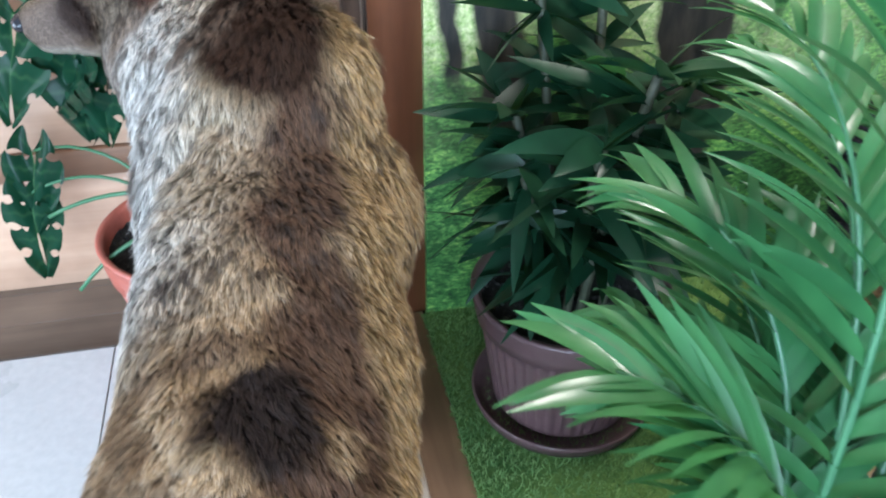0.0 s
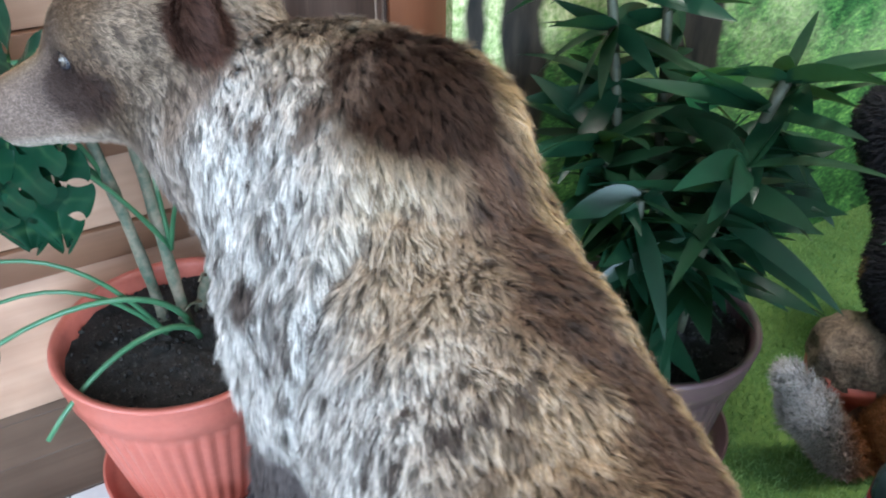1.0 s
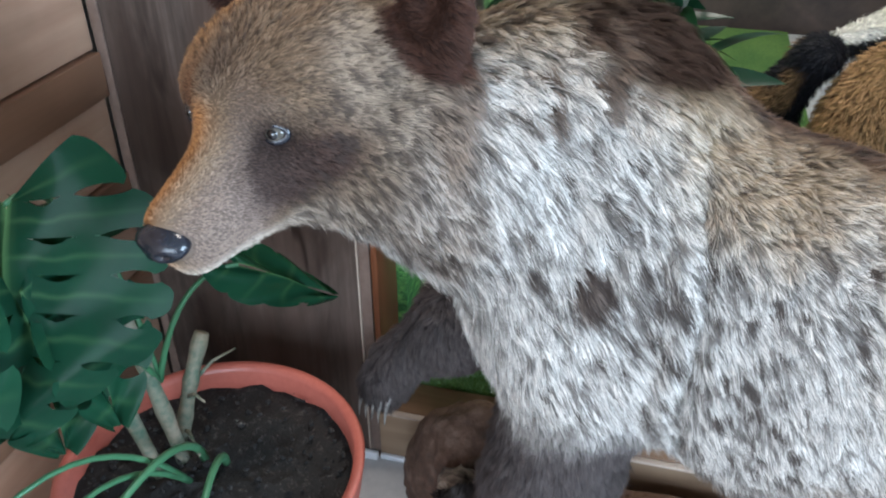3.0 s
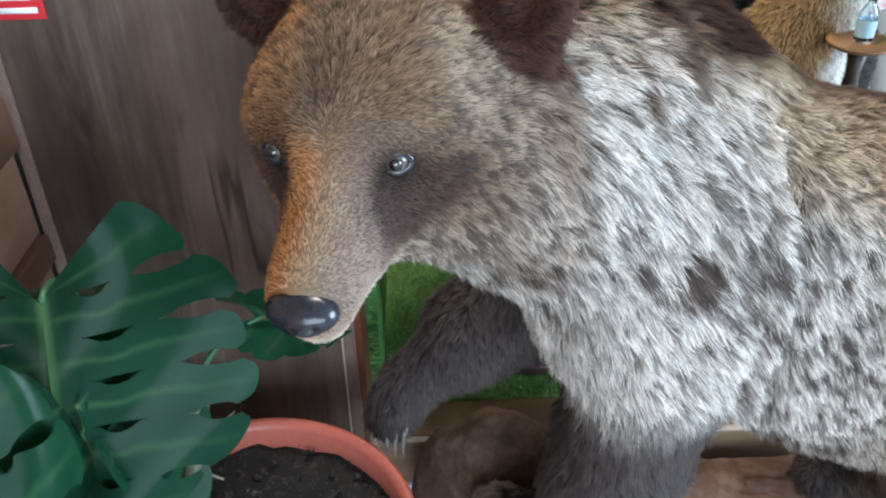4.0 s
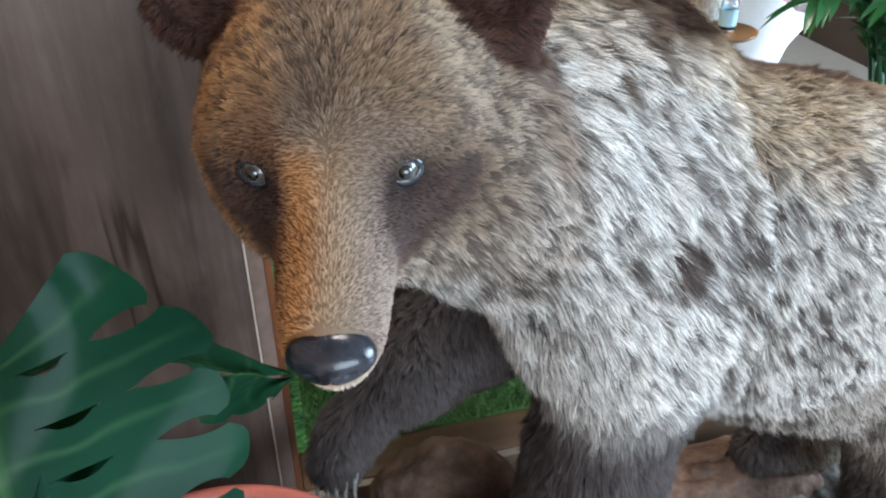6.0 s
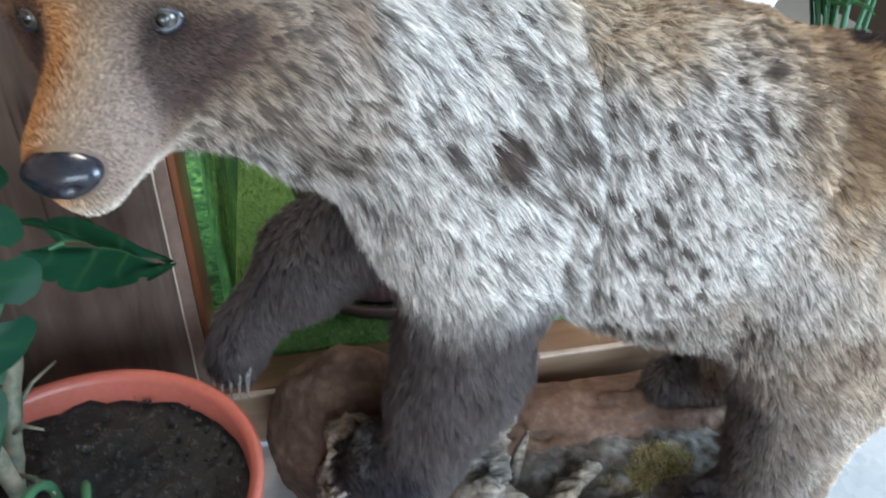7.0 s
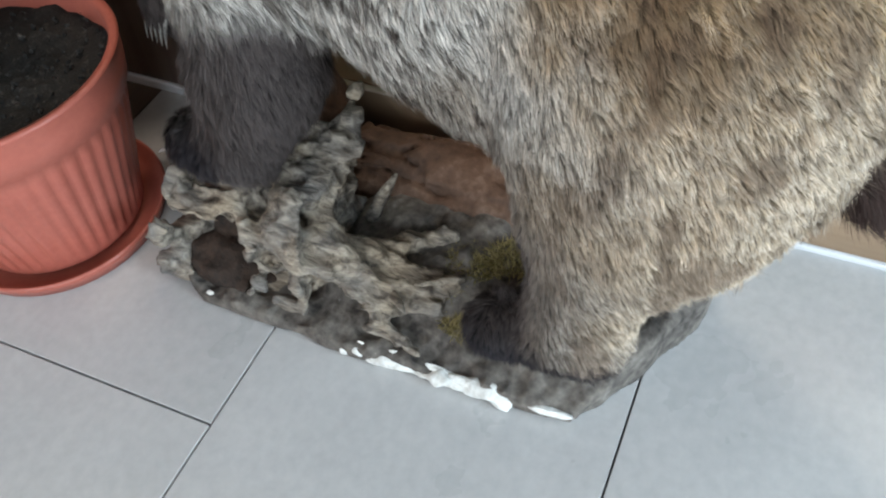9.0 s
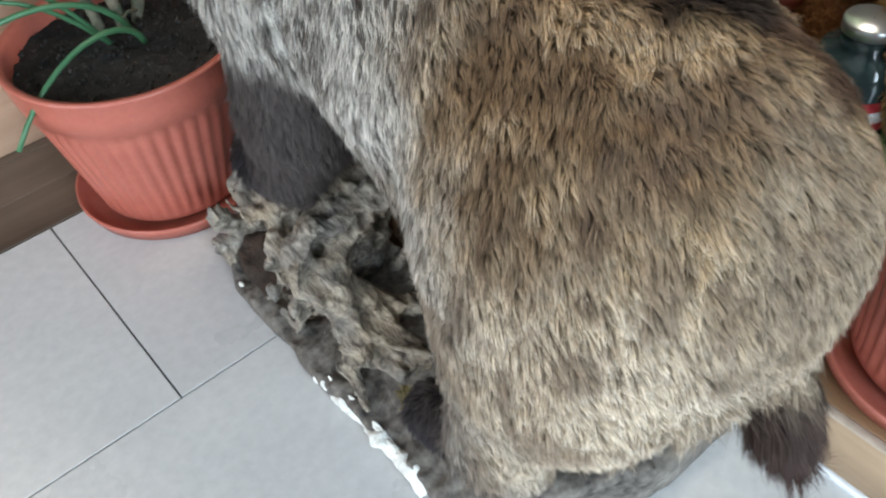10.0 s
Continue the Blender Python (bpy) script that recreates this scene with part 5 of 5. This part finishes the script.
# -- strap-leaved plant in the brown pot --
strap = thing("dracaena_plant", (0, 0, 0), "tall potted plant with many dark strap leaves", "plant")
for k in range(8):
    a = k * 2.399
    bx, by = POT2[0] + 0.075 * math.cos(a) * (0.4 + 0.09 * k), POT2[1] + 0.075 * math.sin(a) * (0.4 + 0.09 * k)
    top = POT2[2] + 0.305 + (0.26, 0.36, 0.50, 0.58, 0.32, 0.44, 0.66, 0.40)[k]
    lean = Vector((0.10 * math.cos(a + 0.4), 0.10 * math.sin(a + 0.4), 0))
    pts = bezier((bx, by, POT2[2] + 0.25), (bx, by, POT2[2] + 0.35), Vector((bx, by, top - 0.1)) + lean * 0.7, Vector((bx, by, top)) + lean, 9)
    part("cane", tube_bm(pts, [0.009] * 9, 8), M_dcane, strap)
    for i in range(42):
        t = rp.random() ** 0.8
        p = pts[int(3 + 5.9 * t)]
        b = rp.random() * 6.283
        el = rp.uniform(-0.4, 0.5) if t < 0.8 else rp.uniform(0.0, 0.9)
        bm = strap_leaf(bmesh.new(), p, (math.cos(b), math.sin(b), el), rp.uniform(0.12, 0.24), rp.uniform(0.028, 0.050), rp.uniform(0.0, 0.9), rp.uniform(-1.1, 1.1), 9, 0.18)
        if min(v.co.x for v in bm.verts) < 0.21 or max(v.co.y for v in bm.verts) > MURAL_Y - 0.01:
            for v in bm.verts:
                v.co.y = min(v.co.y, MURAL_Y - 0.012 - 0.02 * rp.random())
                v.co.x = max(v.co.x, 0.235) if v.co.z < 0.5 else v.co.x
        part("leaf", bm, M_drac, strap)
bm = strap_leaf(bmesh.new(), (0.53, 1.23, 0.88), (-0.05, -0.25, 0.9), 0.14, 0.075, 1.6, 0.5, 10, 0.1)
part("leaf", bm, M_palm, strap, "young bright green leaf")

# -- feather palm beside the camera's start --
palm = thing("palm_plant", (0, 0, 0), "potted feather palm with arching bright green fronds", "plant")
FRONDS = (((0.37, 0.33), (0.36, 0.30, 1.06), (0.20, 0.38, 1.09)), ((0.39, 0.37), (0.44, 0.44, 1.10), (0.33, 0.62, 1.08)), ((0.42, 0.38), (0.50, 0.44, 1.24), (0.44, 0.72, 1.22)), ((0.38, 0.38), (0.40, 0.40, 0.98), (0.29, 0.52, 0.92)),
          ((0.43, 0.36), (0.62, 0.46, 1.12), (0.64, 0.74, 1.08)), ((0.44, 0.34), (0.70, 0.34, 1.14), (0.90, 0.46, 1.06)), ((0.40, 0.33), (0.46, 0.18, 1.15), (0.52, -0.10, 1.12)),
          ((0.38, 0.36), (0.44, 0.36, 1.32), (0.42, 0.56, 1.36)), ((0.42, 0.33), (0.60, 0.22, 0.98), (0.80, 0.06, 0.86)), ((0.41, 0.36), (0.50, 0.40, 0.98), (0.50, 0.58, 0.92)),
          ((0.40, 0.38), (0.46, 0.50, 1.03), (0.40, 0.74, 0.98)), ((0.39, 0.38), (0.42, 0.46, 0.97), (0.34, 0.66, 0.90)), ((0.43, 0.37), (0.56, 0.52, 1.16), (0.52, 0.80, 1.13)))
for i, (b, m, t) in enumerate(FRONDS):
    o = Vector((b[0], b[1], POT3[2] + 0.37))
    pts = bezier(o, o + Vector((0, 0, 0.30)), m, t, 34)
    part("rachis", tube_bm(pts, [0.006 - 0.00014 * k for k in range(34)], 6), M_stem, palm)
    for k in range(9, 34):
        d = (pts[min(k + 1, 33)] - pts[k - 1]).normalized()
        side = d.cross(Vector((0, 0, 1))).normalized()
        q = (k - 9) / 24.0
        ll = (0.080 + 0.070 * math.sin(math.pi * (0.15 + 0.75 * q))) * rp.uniform(0.85, 1.1)
        for s in ((-1, 1) if k % 3 else (1 if k % 2 else -1,)):
            bm = strap_leaf(bmesh.new(), pts[k], side * s * (0.95 - 0.45 * q) + d * (0.55 + 0.6 * q) + Vector((0, 0, rp.uniform(0.05, 0.3))), ll, rp.uniform(0.013, 0.0205), rp.uniform(0.3, 0.9), rp.uniform(-0.5, 0.5), 8, 0.2)
            part("leaflet", bm, M_palm, palm)

# ---- mounted animals and ornaments on the platform ----
def furry(name, field, lo, hi, step, hairs, colour, label, category, length=0.016, seed=1, comb=(0, 0, -1)):
    """A small mounted animal: one mesh of hide and hair."""
    g = np.random.default_rng(seed)
    v, q = shell(field, lo, hi, step)
    p = sample_faces(v, q, hairs, g)
    nr = slope(field, p)
    hv, h4, h3 = fur_strands(p, nr, np.tile(np.array(comb, float), (hairs, 1)) + g.normal(0, 0.25, (hairs, 3)), length * (0.6 + 0.8 * g.random(hairs)), np.full(hairs, 0.0011), g, 0.55, 0.25)
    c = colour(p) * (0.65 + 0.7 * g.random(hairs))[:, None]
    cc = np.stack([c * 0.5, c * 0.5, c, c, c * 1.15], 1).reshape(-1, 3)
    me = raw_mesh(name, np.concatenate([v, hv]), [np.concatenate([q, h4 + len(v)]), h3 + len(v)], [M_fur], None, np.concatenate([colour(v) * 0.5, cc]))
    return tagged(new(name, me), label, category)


G = STEP + 0.011


def squirrel_field(p):
    d = ball(p, (0.93, 0.93, 0.225), (0.055, 0.075, 0.085))
    d = smin(d, ball(p, (0.98, 0.90, 0.315), (0.035, 0.038, 0.034)), 0.03)
    d = smin(d, cone(p, (0.90, 0.95, 0.165), (0.83, 0.975, 0.175), 0.035, 0.036), 0.02)
    d = smin(d, cone(p, (0.83, 0.975, 0.18), (0.745, 1.02, 0.30), 0.038, 0.040), 0.02)
    d = smin(d, cone(p, (0.745, 1.02, 0.30), (0.708, 1.055, 0.375), 0.038, 0.020), 0.02)
    for s in (-0.03, 0.03):
        d = smin(d, cone(p, (0.94 + s, 0.90, 0.17), (0.95 + s, 0.87, 0.155), 0.018, 0.012), 0.01)
    return d


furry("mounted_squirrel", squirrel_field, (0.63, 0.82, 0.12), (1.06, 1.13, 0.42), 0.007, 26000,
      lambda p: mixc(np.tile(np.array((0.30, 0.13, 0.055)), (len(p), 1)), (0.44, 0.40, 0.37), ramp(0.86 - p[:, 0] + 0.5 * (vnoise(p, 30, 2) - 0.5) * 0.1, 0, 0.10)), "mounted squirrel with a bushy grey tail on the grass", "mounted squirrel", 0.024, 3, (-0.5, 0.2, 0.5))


def fox_field(p):
    d = ball(p, (0.88, 0.66, 0.52), (0.12, 0.15, 0.25))
    d = smin(d, ball(p, (0.86, 0.64, 0.30), (0.14, 0.17, 0.15)), 0.06)
    d = smin(d, cone(p, (0.86, 0.62, 0.70), (0.82, 0.58, 0.86), 0.095, 0.075), 0.05)
    d = smin(d, ball(p, (0.80, 0.56, 0.92), (0.075, 0.07, 0.065)), 0.04)
    d = smin(d, cone(p, (0.79, 0.53, 0.91), (0.76, 0.46, 0.89), 0.04, 0.016), 0.03)
    for s in (-1, 1):
        d = smin(d, cone(p, (0.80 + 0.045 * s, 0.575, 0.97), (0.80 + 0.055 * s, 0.58, 1.03), 0.024, 0.006), 0.015)
        d = smin(d, cone(p, (0.85 + 0.06 * s, 0.55, 0.42), (0.85 + 0.06 * s, 0.52, 0.165), 0.045, 0.03), 0.03)
    return d


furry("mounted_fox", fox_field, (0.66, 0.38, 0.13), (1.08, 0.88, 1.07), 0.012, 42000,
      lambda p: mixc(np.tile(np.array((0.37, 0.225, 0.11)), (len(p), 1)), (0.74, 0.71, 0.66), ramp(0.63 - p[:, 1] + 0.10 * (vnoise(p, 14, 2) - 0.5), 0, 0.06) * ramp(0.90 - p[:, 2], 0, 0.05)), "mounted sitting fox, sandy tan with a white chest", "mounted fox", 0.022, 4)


def grouse_field(p):
    d = ball(p, (1.02, 0.98, 0.50), (0.13, 0.16, 0.13))
    d = smin(d, cone(p, (0.98, 0.90, 0.56), (0.93, 0.84, 0.70), 0.07, 0.045), 0.05)
    d = smin(d, ball(p, (0.92, 0.82, 0.73), (0.05, 0.055, 0.048)), 0.03)
    d = smin(d, cone(p, (1.06, 1.08, 0.55), (1.12, 1.22, 0.72), 0.07, 0.09), 0.05)
    for s in (-0.04, 0.04):
        d = smin(d, cone(p, (1.0 + s, 0.97, 0.42), (1.0 + s, 0.96, 0.30), 0.03, 0.018), 0.02)
    return d


furry("mounted_grouse", grouse_field, (0.82, 0.72, 0.26), (1.26, 1.36, 0.86), 0.011, 20000,
      lambda p: mixc(np.tile(np.array((0.018, 0.018, 0.022)), (len(p), 1)), (0.20, 0.12, 0.06), ramp(vnoise(p, 16, 9), 0.62, 0.75)), "mounted black grouse standing on a stump", "mounted bird", 0.016, 5, (0.2, 0.6, -0.5))


BADGER_A, BADGER_B = np.array([1.17, 0.58, 0.72]), np.array([1.12, 0.78, 0.675])      # back of the head, snout


def badger_field(p):
    d = cone(p, BADGER_A, BADGER_B, 0.080, 0.030)
    d = smin(d, ball(p, (1.30, 0.42, 0.46), (0.17, 0.22, 0.20)), 0.08)
    d = smin(d, cone(p, (1.22, 0.50, 0.62), (1.30, 0.40, 0.52), 0.10, 0.15), 0.06)
    for dx, dy in ((-0.06, 0.10), (0.10, 0.10), (-0.04, -0.12), (0.12, -0.12)):
        d = smin(d, cone(p, (1.28 + dx, 0.42 + dy, 0.38), (1.27 + dx, 0.43 + dy, 0.175), 0.065, 0.04), 0.04)
    for dx in (-0.05, 0.05):
        d = smin(d, ball(p, (1.17 + dx, 0.585, 0.785), (0.018, 0.016, 0.022)), 0.012)
    return d


def badger_colours(p):
    along = np.clip((p - BADGER_A) @ (BADGER_B - BADGER_A) / ((BADGER_B - BADGER_A) @ (BADGER_B - BADGER_A)), 0, 1)
    up = (p[:, 2] - (BADGER_A + along[:, None] * (BADGER_B - BADGER_A))[:, 2]) / (0.080 - 0.05 * along)
    col = np.tile(np.array((0.045, 0.040, 0.037)), (len(p), 1))
    white = np.maximum(ramp(up, 0.42, 0.55), ramp(-up, 0.30, 0.45) * ramp(0.9 + up, 0, 0.2))
    head = ramp(p[:, 1], 0.52, 0.58) * ramp(p[:, 2], 0.60, 0.64)
    col = mixc(col, (0.012, 0.011, 0.011), head)
    return mixc(col, (0.78, 0.75, 0.69), white * head)


furry("mounted_badger", badger_field, (1.04, 0.14, 0.12), (1.54, 0.86, 0.86), 0.012, 26000, badger_colours, "mounted badger with a black and white striped face", "mounted badger", 0.016, 6, (0.2, -0.9, -0.3))


def stump_field(p, c, r, h):
    ang = np.arctan2(p[:, 1] - c[1], p[:, 0] - c[0])
    rr = r * (1 + 0.10 * np.sin(5 * ang + 1) + 0.05 * np.sin(11 * ang)) + 0.35 * r * (fractal(p, 18, 2, 8) - 0.5)
    return np.maximum(np.hypot(p[:, 0] - c[0], p[:, 1] - c[1]) - rr, np.maximum(p[:, 2] - G - h, G - 0.004 - p[:, 2])) * 0.8


stump = thing("tree_stump", (1.02, 0.97, G), "short bark-covered tree stump under the bird", "stump")
v, q = shell(lambda p: stump_field(p, (1.02, 0.97), 0.13, 0.155), (0.82, 0.77, 0.13), (1.22, 1.17, 0.33), 0.01)
ob = new("bark", raw_mesh("bark", v - np.array([1.02, 0.97, G]), [q], [M_bark]))
ob.parent = stump

# a small clay pot with a mound of dry moss
clay = thing("clay_pot", (0.93, 1.06, G), "small orange clay pot holding a mound of dry moss", "pot")
part("body", lathe_bm([(0.005, 0.0), (0.055, 0.0), (0.075, 0.12), (0.088, 0.122), (0.090, 0.16), (0.082, 0.162), (0.078, 0.12)], 40), M_terra, clay)
bm = bmesh.new()
bmesh.ops.create_icosphere(bm, subdivisions=4, radius=0.092)
for w in bm.verts:
    w.co = w.co * (1 + 0.16 * noise.noise(w.co * 30)) * 1.0 + Vector((0, 0, 0.175))
part("moss_mound", bm, speckled("dry_brown_moss", [(0.35, (0.05, 0.035, 0.025)), (0.6, (0.22, 0.16, 0.11))], 30, 140, 0.95, 1.0, 0.01), clay)

# ornament stand: a wooden plate on a dark turned leg, with a small bottle
stand = thing("ornament_stand", (0.70, 0.57, G), "slender dark stand with a wooden plate", "stand")
part("leg", lathe_bm([(0.001, 0), (0.07, 0.0), (0.07, 0.012), (0.02, 0.03), (0.012, 0.10), (0.018, 0.16), (0.012, 0.22), (0.012, 0.42), (0.018, 0.48), (0.014, 0.52), (0.022, 0.575), (0.001, 0.576)], 28), M_darkwood, stand)
part("plate", lathe_bm([(0.001, 0.577), (0.055, 0.577), (0.068, 0.584), (0.070, 0.590), (0.064, 0.590), (0.055, 0.585), (0.001, 0.585)], 40), wood("amber_wood_plate", (0.20, 0.085, 0.03), (0.42, 0.22, 0.09), "x"), stand)
bottle = thing("glass_bottle", (0.705, 0.565, G + 0.586), "small clear glass bottle with a pale blue label", "bottle")
body = part("body", lathe_bm([(0.001, 0.001), (0.017, 0.001), (0.019, 0.006), (0.019, 0.062), (0.014, 0.074), (0.008, 0.082), (0.008, 0.10), (0.0065, 0.10), (0.0065, 0.082), (0.012, 0.072), (0.017, 0.06), (0.017, 0.006), (0.001, 0.004)], 28), glass_mat("clear_glass", (0.9, 0.95, 0.97)), bottle)
body.visible_shadow = False
part("label", lathe_bm([(0.0196, 0.014), (0.0196, 0.050)], 28), plain("pale_blue_label", (0.45, 0.66, 0.78), 0.5), bottle)

# bunch of pink blooms in white paper, farther along the platform
bunch = thing("paper_bouquet", (1.42, 0.0, STEP + 0.002), "pink blooms wrapped in white paper", "flowers")
bm = bmesh.new()
prev = None
for k in range(25):
    a = 2 * math.pi * k / 24
    row = [bm.verts.new((r * math.cos(a), r * math.sin(a), z)) for r, z in ((0.05, 0.0), (0.07, 0.10), (0.13, 0.30), (0.19 + 0.025 * math.sin(5 * a), 0.46 + 0.04 * math.sin(3 * a)))]
    if prev:
        for i in range(3):
            bm.faces.new((prev[i], row[i], row[i + 1], prev[i + 1]))
    prev = row
part("paper", bm, speckled("white_wrapping_paper", [(0.3, (0.80, 0.78, 0.80)), (0.7, (0.90, 0.89, 0.90))], 8, 60, 0.7), bunch)
M_pink = leafy("pink_petal", (0.55, 0.16, 0.36), (0.85, 0.52, 0.70), 0.6, 0.3)
rr = random.Random(4)
for k in range(16):
    a, r = rr.random() * 6.283, 0.15 * math.sqrt(rr.random())
    c = Vector((r * math.cos(a), r * math.sin(a), 0.44 + 0.08 * rr.random()))
    bm = bmesh.new()
    for j in range(14):
        b = j * 2.399
        e = 0.15 + 0.08 * j
        strap_leaf(bm, c, (math.cos(b), math.sin(b), e), 0.042, 0.030, 0.8, 0, 4, 0.3)
    part("bloom", bm, M_pink, bunch)

# dark glass jar with a red and white label, beside the grass
jar = thing("glass_jar", (0.76, 0.78, G), "dark glass jar with a red and white label", "jar")
jb = part("body", lathe_bm([(0.001, 0.0), (0.075, 0.0), (0.082, 0.01), (0.084, 0.15), (0.070, 0.185), (0.045, 0.20), (0.045, 0.225), (0.001, 0.226)], 40), speckled("dark_teal_glass", [(0.3, (0.015, 0.03, 0.032)), (0.7, (0.04, 0.07, 0.075))], 6, 40, 0.08, 0.0), jar)
part("label", lathe_bm([(0.0848, 0.05), (0.0852, 0.12)], 40), plain("red_label", (0.45, 0.03, 0.04), 0.4), jar)
part("label_stripe", lathe_bm([(0.0856, 0.072), (0.0858, 0.098)], 40), plain("white_label", (0.8, 0.8, 0.82), 0.4), jar)
part("lid", lathe_bm([(0.001, 0.245), (0.048, 0.244), (0.050, 0.240), (0.050, 0.222), (0.046, 0.221)], 40), plain("pale_metal_lid", (0.6, 0.63, 0.66), 0.3, 0.8), jar)

# red notice on the panel, with rows of lettering too small to read
sign = thing("notice_sign", (LEDGE - 0.001, 2.06, 1.04), "small red notice with white lettering on the panel", "sign")
part("plate", box_bm((-0.003, -0.045, -0.045), (0, 0.045, 0.045), 0.001), plain("red_sign_plastic", (0.55, 0.025, 0.035), 0.35), sign)
for k, (y0, y1) in enumerate(((-0.036, 0.036), (-0.030, 0.034), (-0.036, 0.012))):
    part("lettering_bar", box_bm((-0.0042, y0, -0.036 + 0.018 * k), (-0.0032, y1, -0.028 + 0.018 * k)), M_white, sign, "row of white lettering")

# ---- floor tiles and laminate planks ----
floor = tagged(new("floor"), "blue-grey matt stone-look floor tiles", "floor", "", "structure")
TL, TW, J = 1.2, 0.61, 0.0035
tile_me = {}
for row in range(-7, 3):
    y0 = 1.225 + TW * row
    y1 = min(y0 + TW, 1.81) if row >= 0 else y0 + TW
    if y0 >= 1.80:
        continue
    shift = -0.503 + (0.6 if row % 2 else 0.0)
    for k in range(-3, 3):
        x0 = shift + TL * k
        x1 = x0 + TL
        if x1 < -4 or x0 > (LEDGE + 0.02 if y0 > -2.9 else 3):
            continue
        x1 = min(x1, LEDGE + 0.011)
        key = (round(x1 - x0, 4), round(y1 - y0, 4))
        if key not in tile_me:
            ob = part("tile", box_bm((J / 2, J / 2, -0.011), (key[0] - J / 2, key[1] - J / 2, 0.0), 0.0012), M_tile, floor, smooth=False)
            tile_me[key] = ob.data
        else:
            ob = new("tile", tile_me[key])
            ob.parent = floor
        ob.location = (x0, y0, 0)
lam = tagged(new("floor_laminate"), "grey-brown wood-look laminate planks", "floor", "", "structure")
for i in range(5):
    y0 = 1.812 + 0.14 * i
    for x0, x1 in ((-4.0, -2.0 + 0.3 * (i % 3)), (-2.0 + 0.3 * (i % 3), -0.35 + 0.5 * (i % 2)), (-0.35 + 0.5 * (i % 2), 1.2)):
        part("plank", box_bm((x0 + 0.001, y0 + 0.001, -0.011), (x1 - 0.001, y0 + 0.139, 0.0005), 0.0008), M_lam, lam, smooth=False)
